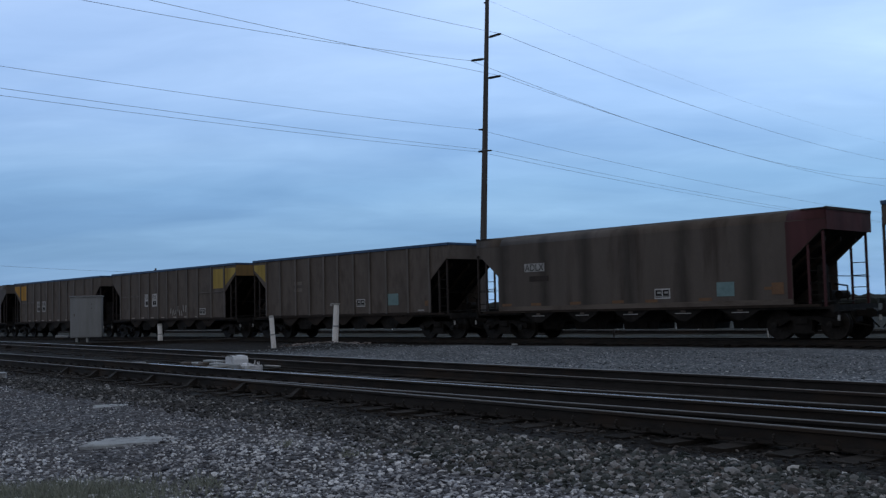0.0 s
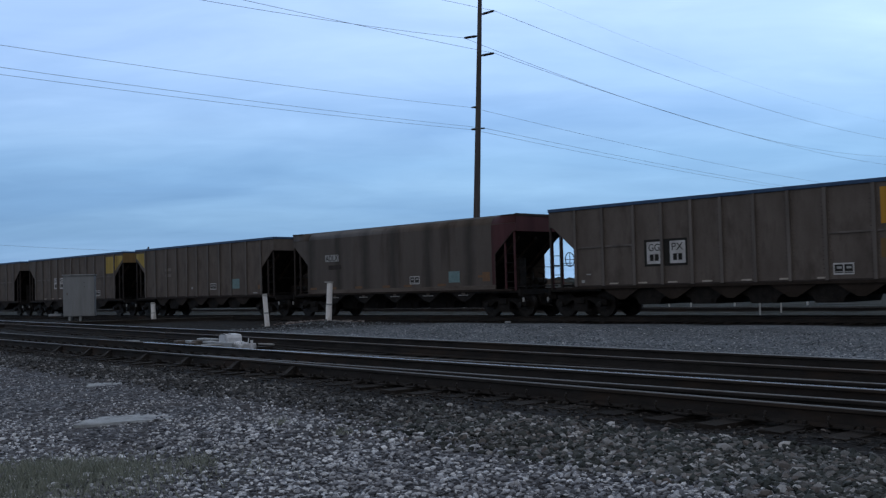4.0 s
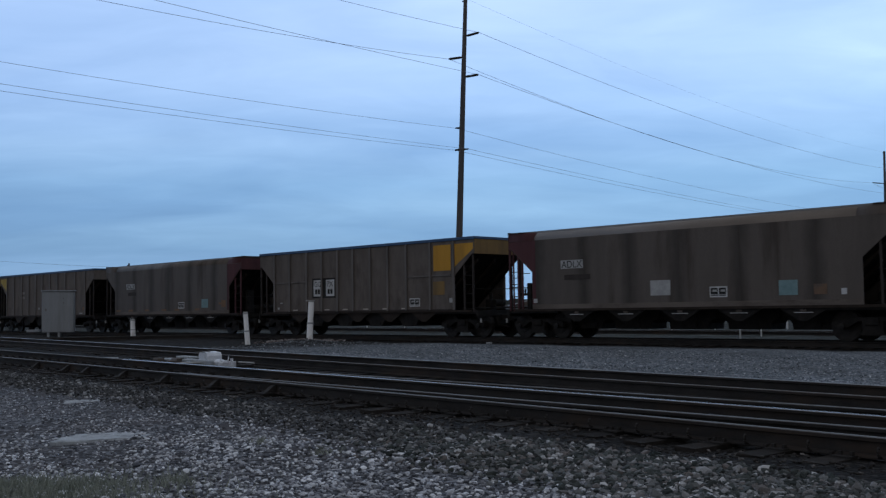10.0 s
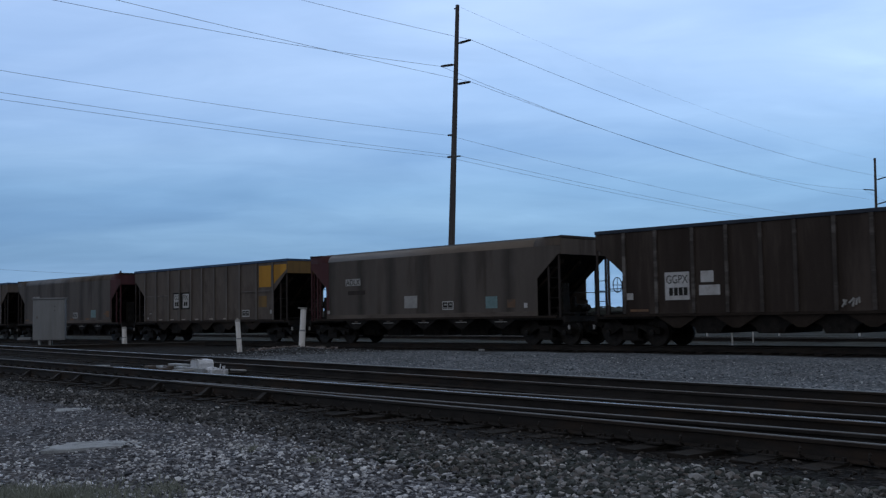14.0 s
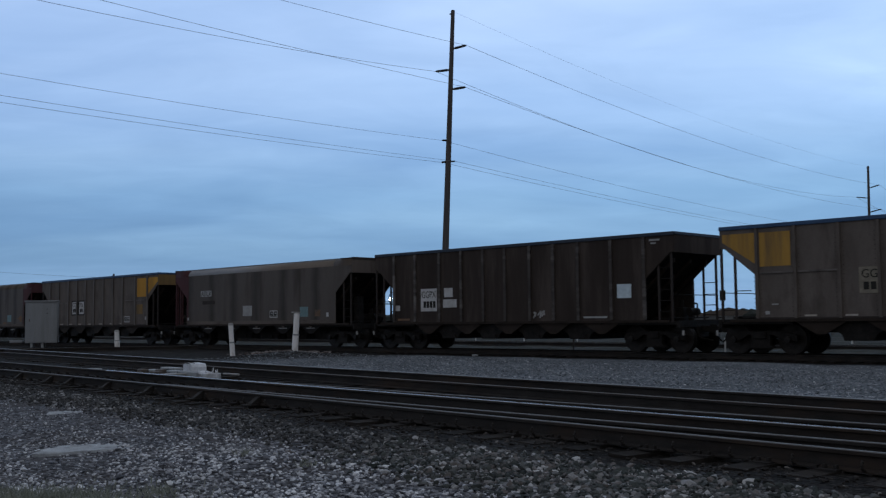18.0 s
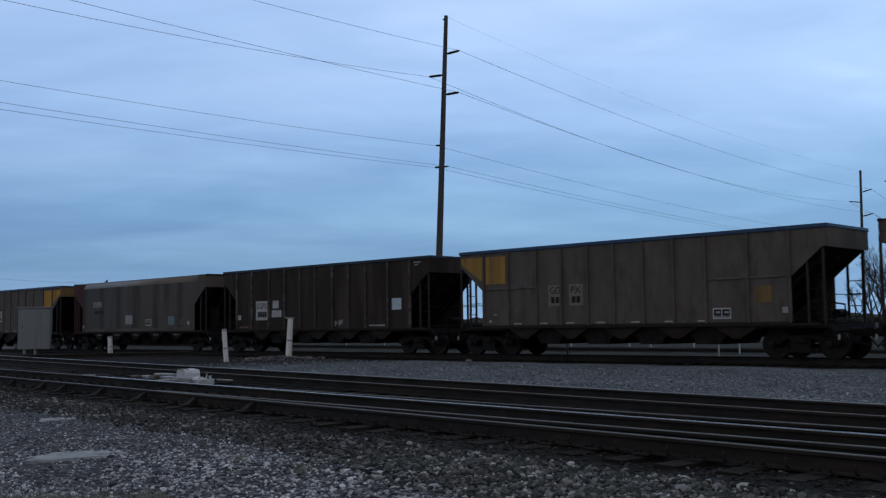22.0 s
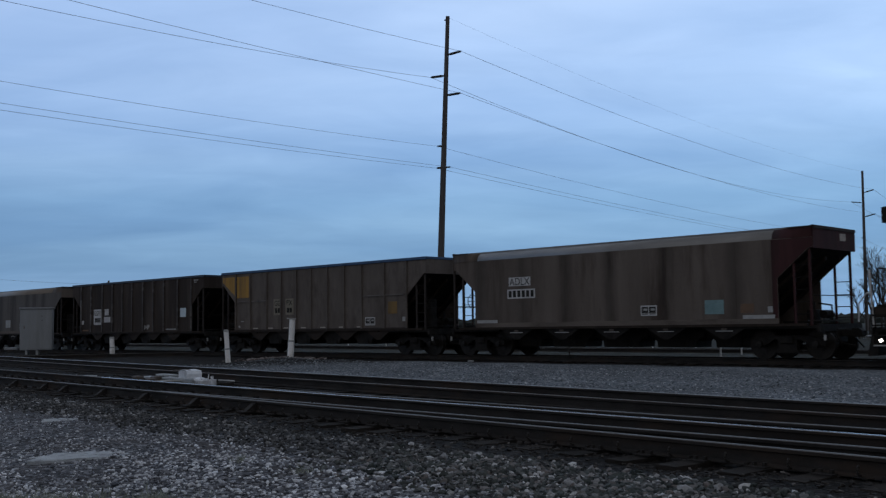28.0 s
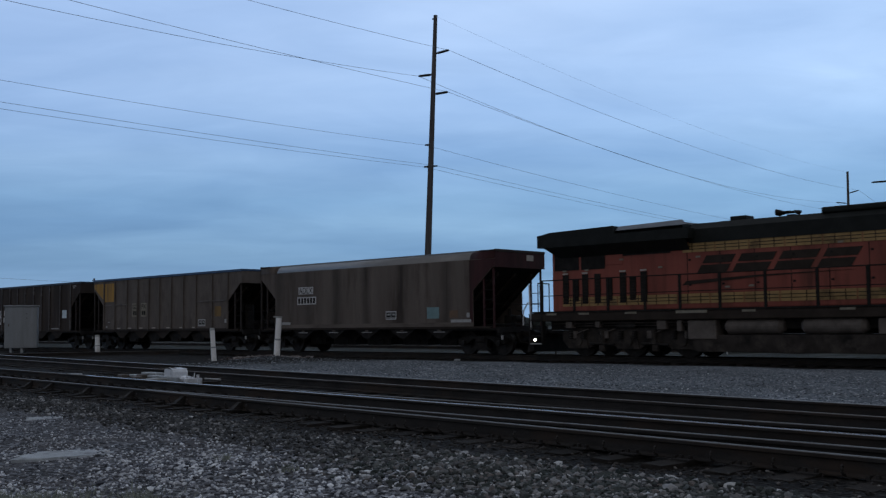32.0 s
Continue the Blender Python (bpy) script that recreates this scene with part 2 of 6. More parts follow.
M_DULLPLATE = surface("soiled_cream_plate", (0.16, 0.14, 0.105), (0.26, 0.23, 0.18), 5, 0.7, bump=0.0)
M_TEAL = surface("pale_blue_green_plate", (0.13, 0.22, 0.235), (0.20, 0.31, 0.325), 5, 0.7, bump=0.0)
M_BLUEWHITE = surface("pale_blue_white_plate", (0.45, 0.55, 0.62), (0.62, 0.72, 0.78), 5, 0.7, bump=0.0)
M_PALEPLATE = surface("pale_grey_plate", (0.28, 0.28, 0.28), (0.42, 0.42, 0.42), 5, 0.7, bump=0.0)
M_RAIL = surface("brown_rusty_rail_steel", (0.017, 0.0155, 0.015), (0.043, 0.039, 0.037), 6, 0.8, bump=0.4, stain=(0.05, 0.036, 0.028), stain_scale=2.5, stretch=(0.25, 1, 1), spec=0.12)
M_SHINE = surface("polished_rail_head", (0.21, 0.22, 0.235), (0.33, 0.34, 0.36), 8, 0.22, metal=1.0, bump=0.03)
M_DULLHEAD = surface("dull_worn_rail_head", (0.058, 0.054, 0.051), (0.105, 0.098, 0.093), 8, 0.6, metal=0.35, bump=0.08)
M_MIDHEAD = surface("half_polished_rail_head", (0.13, 0.13, 0.132), (0.21, 0.212, 0.216), 8, 0.36, metal=0.4, bump=0.08)
M_RUSTHEAD = surface("brown_rusty_rail_head", (0.05, 0.038, 0.031), (0.085, 0.066, 0.055), 8, 0.6, metal=0.2, bump=0.08)
M_TIE = surface("weathered_creosoted_timber", (0.01, 0.009, 0.008), (0.034, 0.029, 0.026), 3, 0.9, bump=0.8, grain=30, stretch=(0.2, 2.0, 2.0), per_piece=0.35, spec=0.12)
M_POLE = surface("dark_weathered_timber_pole", (0.07, 0.066, 0.068), (0.135, 0.127, 0.13), 2, 0.9, bump=0.5, stretch=(4, 4, 0.15), spec=0.12)
M_ARM = surface("dark_insulator_arm", (0.02, 0.02, 0.022), (0.05, 0.048, 0.05), 5, 0.6, bump=0.1, spec=0.12)
M_WIRE = surface("weathered_conductor", (0.18, 0.195, 0.215), (0.28, 0.30, 0.325), 5, 0.6, metal=0.4, bump=0.0)
M_POST = surface("white_marker_post_paint", (0.82, 0.82, 0.83), (0.92, 0.92, 0.92), 3, 0.7, bump=0.1, stain=(0.40, 0.37, 0.34), stain_scale=2.2, stretch=(1, 1, 0.4))
M_BOXPAINT = surface("dull_silver_cabinet_paint", (0.22, 0.24, 0.265), (0.31, 0.33, 0.36), 1.4, 0.6, metal=0.1, bump=0.1, stain=(0.19, 0.20, 0.21), stain_scale=0.9, stretch=STREAK)
M_CONC = surface("pale_worn_concrete", (0.25, 0.272, 0.295), (0.4, 0.425, 0.45), 3, 0.9, bump=0.5, stain=(0.22, 0.22, 0.22), stain_scale=2)
M_MACHINE = surface("pale_galvanised_casting", (0.6, 0.62, 0.66), (0.82, 0.84, 0.88), 6, 0.6, metal=0.2, bump=0.2, stain=(0.24, 0.24, 0.25), stain_scale=3)
M_ORANGE = surface("grimy_orange_locomotive_paint", (0.185, 0.047, 0.034), (0.30, 0.082, 0.058), 1.3, 0.6, bump=0.05, stretch=STREAK, stain=(0.08, 0.028, 0.018), stain_scale=1.0, spec=0.25, wave=0.5)
M_LOCOYELLOW = surface("grimy_yellow_locomotive_stripe", (0.27, 0.17, 0.07), (0.42, 0.27, 0.11), 2.0, 0.6, bump=0.05, stain=(0.12, 0.075, 0.035), stain_scale=1.5, spec=0.25)
M_LOCOGREEN = surface("very_dark_green_locomotive_paint", (0.01, 0.011, 0.0105), (0.02, 0.022, 0.021), 2.0, 0.6, bump=0.1, spec=0.12)
M_LOCOROOF = surface("weathered_silver_roof", (0.12, 0.137, 0.16), (0.18, 0.2, 0.23), 2.0, 0.5, metal=0.3, bump=0.1)
M_TANK = surface("dusty_grey_tank", (0.075, 0.063, 0.056), (0.145, 0.123, 0.11), 2.5, 0.6, bump=0.1, spec=0.12)
M_GLOW = surface("lit_lamp_lens", (1.0, 0.96, 0.88), (1.0, 0.96, 0.88), 2, 0.3, bump=0.0, emit=9.0)
M_BEAM = surface("glaring_lamp_lens", (1.0, 0.98, 0.95), (1.0, 0.98, 0.95), 2, 0.3, bump=0.0, emit=40.0)
M_BARK = surface("dark_bark", (0.03, 0.026, 0.024), (0.06, 0.052, 0.046), 6, 0.95, bump=0.4)
M_FARTREE = surface("dark_distant_woods", (0.018, 0.024, 0.022), (0.035, 0.042, 0.04), 0.2, 0.95, bump=0.0, grain=1.5)
M_FARWALL = surface("dull_distant_wall", (0.10, 0.11, 0.12), (0.17, 0.18, 0.19), 0.5, 0.9, bump=0.0, grain=2)
M_GRASS = surface("dull_green_grass", (0.17, 0.19, 0.155), (0.30, 0.32, 0.27), 6, 0.9, bump=0.0)
M_STAKE = surface("pale_fence_paint", (0.5, 0.5, 0.5), (0.65, 0.65, 0.65), 4, 0.7, bump=0.0)


def add_grime_bands(m, seams, depth, half):
    """Soft sooty bands down the side at the inner bulkheads."""
    nt = m.node_tree
    b = nt.nodes["Principled BSDF"]
    old = b.inputs["Base Color"].links[0].from_socket
    co = nt.nodes.new("ShaderNodeTexCoord").outputs["Object"]
    sep = nt.nodes.new("ShaderNodeSeparateXYZ")
    nt.links.new(co, sep.inputs[0])
    wob = noise_tex(nt, co, 1.5, 3.0, 0.6)
    add = nt.nodes.new("ShaderNodeMath")
    add.operation = "MULTIPLY_ADD"
    add.inputs[1].default_value = 0.3
    nt.links.new(wob, add.inputs[0])
    nt.links.new(sep.outputs[0], add.inputs[2])
    rng = nt.nodes.new("ShaderNodeMapRange")
    rng.inputs[1].default_value, rng.inputs[2].default_value = -7.12, 7.42
    nt.links.new(add.outputs[0], rng.inputs[0])
    stops = [(0.0, (1, 1, 1))]
    for x in sorted(seams):
        for dx, v in ((-half, 1.0), (-0.06, depth), (0.06, depth), (half, 1.0)):
            stops.append(((x + dx + 7.27) / 14.54, (v, v, v)))
    stops.append((1.0, (1, 1, 1)))
    nt.links.new(mix_col(nt, 1.0, old, ramp(nt, rng.outputs[0], *stops), "MULTIPLY"), b.inputs["Base Color"])


add_grime_bands(M_ALU, SEAMS, 0.55, 0.42)
add_grime_bands(M_WARMALU, SEAMS, 0.62, 0.40)


def stone_material(name, cols, dirt):
    """Broken stone: each piece takes its own shade."""
    m = bpy.data.materials.new(name)
    m.use_nodes = True
    nt = m.node_tree
    b = nt.nodes["Principled BSDF"]
    geo = nt.nodes.new("ShaderNodeNewGeometry")
    co = nt.nodes.new("ShaderNodeTexCoord").outputs["Object"]
    col = ramp(nt, geo.outputs["Random Per Island"], *cols)
    patch = noise_tex(nt, co, 0.9, 4.0, 0.6)
    col = mix_col(nt, ramp(nt, patch, (0.42, (0, 0, 0)), (0.66, (0.42, 0.42, 0.42))), col, dirt)
    fine = noise_tex(nt, co, 70, 3.0, 0.6)
    col = mix_col(nt, 0.5, col, ramp(nt, fine, (0.3, (0.6, 0.6, 0.6)), (0.7, (1.4, 1.4, 1.4))), "MULTIPLY")
    nt.links.new(col, b.inputs["Base Color"])
    b.inputs["Roughness"].default_value = 0.85
    b.inputs["Specular IOR Level"].default_value = 0.2
    bp = nt.nodes.new("ShaderNodeBump")
    bp.inputs["Strength"].default_value, bp.inputs["Distance"].default_value = 0.4, 0.01
    nt.links.new(fine, bp.inputs["Height"])
    nt.links.new(bp.outputs[0], b.inputs["Normal"])
    return m


M_STONE = stone_material("mixed_grey_ballast_stone", ((0.0, (0.038, 0.042, 0.051)), (0.3, (0.125, 0.132, 0.151)), (0.6, (0.30, 0.312, 0.344)), (0.85, (0.60, 0.618, 0.665)), (1.0, (0.85, 0.865, 0.90))), (0.135, 0.129, 0.137))
M_STONE_LIGHT = stone_material("pale_grey_crushed_stone", ((0.0, (0.045, 0.05, 0.061)), (0.3, (0.165, 0.173, 0.197)), (0.6, (0.43, 0.446, 0.487)), (0.85, (0.72, 0.74, 0.785)), (1.0, (0.82, 0.835, 0.87))), (0.185, 0.182, 0.196))
M_STONE_RED = stone_material("reddish_brown_rubble", ((0.0, (0.08, 0.066, 0.062)), (0.6, (0.17, 0.145, 0.14)), (1.0, (0.36, 0.33, 0.32))), (0.12, 0.09, 0.085))
M_STONE_COARSE = stone_material("coarse_dark_ballast_stone", ((0.0, (0.024, 0.030, 0.029)), (0.45, (0.072, 0.082, 0.080)), (0.62, (0.165, 0.172, 0.176)), (0.78, (0.14, 0.122, 0.116)), (0.9, (0.30, 0.305, 0.315)), (1.0, (0.60, 0.60, 0.61))), (0.062, 0.062, 0.058))
M_STONE_WORN = stone_material("worn_dark_grey_stone", ((0.0, (0.02, 0.021, 0.022)), (0.55, (0.065, 0.067, 0.070)), (0.85, (0.135, 0.138, 0.142)), (0.97, (0.30, 0.30, 0.305)), (1.0, (0.48, 0.48, 0.49))), (0.042, 0.038, 0.036))
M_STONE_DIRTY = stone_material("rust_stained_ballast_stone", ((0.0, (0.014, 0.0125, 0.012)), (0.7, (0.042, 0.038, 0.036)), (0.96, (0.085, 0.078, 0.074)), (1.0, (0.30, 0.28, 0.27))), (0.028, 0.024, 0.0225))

# lines of the plan: unit vector along, unit normal away from the camera, offset of the centre line
T1_D, T1_N, T1_U = Vector((-0.6203, 0.7844, 0)), Vector((0.7844, 0.6203, 0)), 8.73
T2_D, T2_N, T2_U = Vector((-0.5886, 0.8084, 0)), Vector((0.8084, 0.5886, 0)), 11.89
TR_A = radians(43.0)
TR_D, TR_N, TR_U = Vector((-math.sin(TR_A), math.cos(TR_A), 0)), Vector((math.cos(TR_A), math.sin(TR_A), 0)), 30.24
GAUGE = 1.51
FALL = 0.0022
Z_T1, Z_TR = 0.20, 0.13


def ground_material():
    """One sheet: reddish-grey fine gravel near, dark track beds, a pale gravel service road, dull field beyond."""
    m = bpy.data.materials.new("gravel_ground")
    m.use_nodes = True
    nt = m.node_tree
    b = nt.nodes["Principled BSDF"]
    co = nt.nodes.new("ShaderNodeTexCoord").outputs["Object"]
    edge = noise_tex(nt, co, 1.3, 4.0, 0.6)

    def across(nrm, lo, hi, soft=0.35, ragged=0.9):
        d = nt.nodes.new("ShaderNodeVectorMath")
        d.operation = "DOT_PRODUCT"
        d.inputs[1].default_value = nrm
        nt.links.new(co, d.inputs[0])
        s = nt.nodes.new("ShaderNodeMath")
        s.operation = "MULTIPLY_ADD"
        s.inputs[1].default_value = ragged
        nt.links.new(edge, s.inputs[0])
        nt.links.new(d.outputs["Value"], s.inputs[2])
        out = None
        for a, b_ in ((lo, lo + soft), (hi + soft, hi)):
            r = nt.nodes.new("ShaderNodeMapRange")
            r.inputs[1].default_value, r.inputs[2].default_value = a + ragged / 2, b_ + ragged / 2
            nt.links.new(s.outputs[0], r.inputs[0])
            if out is None:
                out = r.outputs[0]
            else:
                mu = nt.nodes.new("ShaderNodeMath")
                mu.operation = "MULTIPLY"
                nt.links.new(out, mu.inputs[0])
                nt.links.new(r.outputs[0], mu.inputs[1])
                out = mu.outputs[0]
        return out

    vor = nt.nodes.new("ShaderNodeTexVoronoi")
    vor.inputs["Scale"].default_value = 22.0
    nt.links.new(co, vor.inputs["Vector"])
    sep = nt.nodes.new("ShaderNodeSeparateColor")
    nt.links.new(vor.outputs["Color"], sep.inputs[0])
    cell = sep.outputs[0]
    patch = noise_tex(nt, co, 0.7, 5.0, 0.6)
    near = ramp(nt, cell, (0.0, (0.024, 0.025, 0.029)), (0.6, (0.085, 0.087, 0.096)), (1.0, (0.30, 0.31, 0.335)))
    near = mix_col(nt, ramp(nt, patch, (0.4, (0, 0, 0)), (0.65, (0.7, 0.7, 0.7))), near, (0.075, 0.067, 0.066))
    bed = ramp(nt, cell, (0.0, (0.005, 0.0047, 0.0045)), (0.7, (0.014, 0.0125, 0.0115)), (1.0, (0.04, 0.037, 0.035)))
    road = ramp(nt, cell, (0.0, (0.048, 0.058, 0.068)), (0.5, (0.12, 0.138, 0.156)), (0.88, (0.20, 0.222, 0.243)), (1.0, (0.55, 0.56, 0.58)))
    road = mix_col(nt, ramp(nt, patch, (0.35, (0, 0, 0)), (0.7, (0.6, 0.6, 0.6))), road, (0.105, 0.11, 0.12))
    # Field tone is lowered to hold the train's shadow as well.
    far = ramp(nt, noise_tex(nt, co, 0.45, 7.0, 0.68), (0.3, (0.014, 0.016, 0.013)), (0.5, (0.039, 0.041, 0.035)), (0.7, (0.082, 0.081, 0.072)))
    worn = noise_tex(nt, co, 0.55, 6.0, 0.65, (1.0, 0.35, 1.0))
    road = mix_col(nt, 0.8, road, ramp(nt, worn, (0.3, (0.62, 0.62, 0.62)), (0.7, (1.35, 1.35, 1.37))), "MULTIPLY")
    col = near
    col = mix_col(nt, across(TR_N, TR_U + 1.6, 4000), col, far)
    col = mix_col(nt, across(T2_N, T2_U + 0.7, 60), col, bed)
    strip = nt.nodes.new("ShaderNodeMath")
    strip.operation = "MULTIPLY"
    nt.links.new(across(T2_N, T2_U + 0.9, 60), strip.inputs[0])
    nt.links.new(across(T2_D, -60, 29.5, 2.5, 3.0), strip.inputs[1])
    col = mix_col(nt, strip.outputs[0], col, road)
    col = mix_col(nt, across(TR_N, TR_U + 1.9, 4000), col, far)
    # Dirty ballast by the train; its shadow is painted in with the bed colour.
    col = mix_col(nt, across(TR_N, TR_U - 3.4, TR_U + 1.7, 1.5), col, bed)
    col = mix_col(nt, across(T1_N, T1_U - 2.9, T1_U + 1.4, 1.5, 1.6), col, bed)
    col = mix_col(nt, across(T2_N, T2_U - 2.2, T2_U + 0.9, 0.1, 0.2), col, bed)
    big = noise_tex(nt, co, 0.25, 4.0, 0.6)
    col = mix_col(nt, 0.6, col, ramp(nt, big, (0.3, (0.68, 0.68, 0.68)), (0.7, (1.3, 1.3, 1.3))), "MULTIPLY")
    nt.links.new(col, b.inputs["Base Color"])
    b.inputs["Roughness"].default_value = 0.92
    b.inputs["Specular IOR Level"].default_value = 0.1
    bp = nt.nodes.new("ShaderNodeBump")
    bp.inputs["Strength"].default_value, bp.inputs["Distance"].default_value = 0.8, 0.03
    nt.links.new(vor.outputs["Distance"], bp.inputs["Height"])
    nt.links.new(bp.outputs[0], b.inputs["Normal"])
    return m


M_GROUND = ground_material()


# ---- mesh helpers ----
def block(bm, x0, x1, y0, y1, z0, z1, bevel=0.0):
    m = Matrix.Translation(((x0 + x1) / 2, (y0 + y1) / 2, (z0 + z1) / 2)) @ Matrix.Diagonal((abs(x1 - x0), abs(y1 - y0), abs(z1 - z0), 1))
    made = bmesh.ops.create_cube(bm, size=1.0, matrix=m)
    if bevel:
        edges = list({e for v in made["verts"] for e in v.link_edges})
        bmesh.ops.bevel(bm, geom=edges, offset=bevel, segments=2, affect="EDGES", profile=0.5)
    return bm


def rod(bm, a, b, r, n=8, r2=None):
    a, b = Vector(a), Vector(b)
    q = (b - a).to_track_quat("Z", "Y").to_matrix().to_4x4()
    m = Matrix.Translation((a + b) / 2) @ q
    bmesh.ops.create_cone(bm, cap_ends=True, segments=n, radius1=r, radius2=r if r2 is None else r2, depth=(b - a).length, matrix=m)
    return bm


def prism(bm, pts, y0, y1):
    """A polygon in the x-z plane, pulled from y0 to y1."""
    lo = [bm.verts.new((x, y0, z)) for x, z in pts]
    hi = [bm.verts.new((x, y1, z)) for x, z in pts]
    bm.faces.new(lo)
    bm.faces.new(hi[::-1])
    k = len(pts)
    for i in range(k):
        bm.faces.new((lo[i], hi[i], hi[(i + 1) % k], lo[(i + 1) % k]))
    bmesh.ops.recalc_face_normals(bm, faces=bm.faces[:])
    return bm


def sheet(bm, quad, thick):
    """A flat plate through four corners, with a thickness."""
    q = [Vector(c) for c in quad]
    nrm = (q[1] - q[0]).cross(q[3] - q[0]).normalized() * thick / 2
    lo = [bm.verts.new(c - nrm) for c in q]
    hi = [bm.verts.new(c + nrm) for c in q]
    bm.faces.new(lo[::-1])
    bm.faces.new(hi)
    for i in range(4):
        bm.faces.new((lo[i], lo[(i + 1) % 4], hi[(i + 1) % 4], hi[i]))
    return bm


def to_mesh(name, bm, *mats):
    me = bpy.data.meshes.new(name)
    bm.to_mesh(me)
    bm.free()
    for m in mats:
        me.materials.append(m)
    return me


def part(name, bm, material, parent, label="", m=None):
    me = bm if isinstance(bm, bpy.types.Mesh) else to_mesh(name, bm, material)
    ob = new(name, me)
    ob.parent = parent
    if m is not None:
        ob.matrix_basis = m
    return tagged(ob, label)


def thing(name, label, category, group="", kind="", m=None):
    ob = new(name)
    if m is not None:
        ob.matrix_basis = m
    return tagged(ob, label, category, group, kind)


def BM():
    return bmesh.new()


# ---- ground ----
def ground_height(x, y):
    u1 = T1_N.x * x + T1_N.y * y
    z = np.zeros_like(x)
    z -= np.clip(6.45 - u1, 0, 3.0) * 0.045
    u3 = TR_N.x * x + TR_N.y * y
    z -= 0.08 * np.clip((u3 - 26.0) / 2.5, 0, 1)
    s3 = TR_D.x * x + TR_D.y * y
    z -= FALL * np.clip(s3 - 15, 0, 120) * np.clip((u3 - 22.0) / 5.0, 0, 1)
    z += 0.16 * np.exp(-((x + 4.3) ** 2 / 1.6 + (y - 38.6) ** 2 / 6.0))
    z += 0.012 * np.sin(x * 2.1 + 1.3 * np.sin(y * 1.7)) + 0.010 * np.sin(y * 2.9 + x * 1.1)
    return z


def build_ground():
    def axis(parts):
        out = []
        for a, b, step in parts:
            out += list(np.arange(a, b, step))
        return np.array(out + [parts[-1][1]])
    xs = axis([(-3000, -600, 400), (-600, -100, 50), (-100, -24, 4), (-24, 24, 0.3), (24, 100, 4), (100, 600, 50), (600, 3000, 400)])
    ys = axis([(-600, -100, 100), (-100, -8, 8), (-8, 48, 0.3), (48, 100, 2), (100, 600, 50), (600, 3600, 500)])
    gx, gy = np.meshgrid(xs, ys)
    gz = ground_height(gx, gy)
    co = np.stack([gx, gy, gz], -1).reshape(-1, 3)
    nx, ny = len(xs), len(ys)
    i, j = np.meshgrid(np.arange(nx - 1), np.arange(ny - 1))
    a = (j * nx + i).ravel()
    faces = np.stack([a, a + 1, a + nx + 1, a + nx], -1)
    me = bpy.data.meshes.new("ground")
    me.from_pydata(co.tolist(), [], faces.tolist())
    me.materials.append(M_GROUND)
    me.polygons.foreach_set("use_smooth", [True] * len(faces))
    tagged(new("ground", me), "grey gravel railway ground with a pale service strip", "ground", kind="structure")


build_ground()


# ---- tracks ----
def rail_mesh(name, length, head):
    prof = [(-0.07, 0), (0.07, 0), (0.07, 0.012), (0.012, 0.03), (0.009, 0.125), (0.0365, 0.135), (0.0365, 0.163), (0.028, 0.17), (-0.028, 0.17), (-0.0365, 0.163), (-0.0365, 0.135), (-0.009, 0.125), (-0.012, 0.03), (-0.07, 0.012)]
    bm = BM()
    rings = [[bm.verts.new((x, yy, z)) for yy, z in prof] for x in (0, length)]
    k = len(prof)
    for i in range(k):
        f = bm.faces.new((rings[0][i], rings[0][(i + 1) % k], rings[1][(i + 1) % k], rings[1][i]))
        f.material_index = 1 if i in (6, 7, 8) else 0
    bm.faces.new(rings[0][::-1])
    bm.faces.new(rings[1])
    bmesh.ops.recalc_face_normals(bm, faces=bm.faces[:])
    return to_mesh(name, bm, M_RAIL, head)


def along(d, n, u, v, z):
    """A pose on a line of the plan: local x along it, y to the camera's side."""
    o = n * u + d * v
    return Matrix.Translation((o.x, o.y, z)) @ Matrix.Rotation(math.atan2(d.y, d.x), 4, "Z")


def on_train_track(v, z):
    """A pose on the train's track, which falls gently away."""
    return along(TR_D, TR_N, TR_U, v, z - FALL * (v - 15)) @ Matrix.Rotation(math.atan(FALL), 4, "Y")


def tie_mesh():
    bm = BM()
    block(bm, -0.115, 0.115, -1.3, 1.3, -0.18, 0.0, 0.012)
    rnd = random.Random(4)
    for v in bm.verts:
        v.co += Vector((rnd.uniform(-1, 1) * 0.006, rnd.uniform(-1, 1) * 0.02, rnd.uniform(-1, 1) * 0.005))
    return to_mesh("tie", bm, M_TIE)


def plate_mesh():
    """Tie plate with spikes and a rail anchor, under one rail."""
    bm = BM()
    block(bm, -0.09, 0.09, -0.17, 0.17, 0.0, 0.014)
    for y in (-0.085, 0.085):
        for x in (-0.05, 0.05):
            block(bm, x - 0.012, x + 0.012, y - 0.02, y + 0.02, 0.0, 0.045)
    block(bm, 0.12, 0.15, -0.09, 0.09, -0.03, 0.03)
    return to_mesh("tie_plate", bm, M_RAIL)


TIE, PLATE = tie_mesh(), plate_mesh()
V_SW = 17.0                  # the switch points on the near track


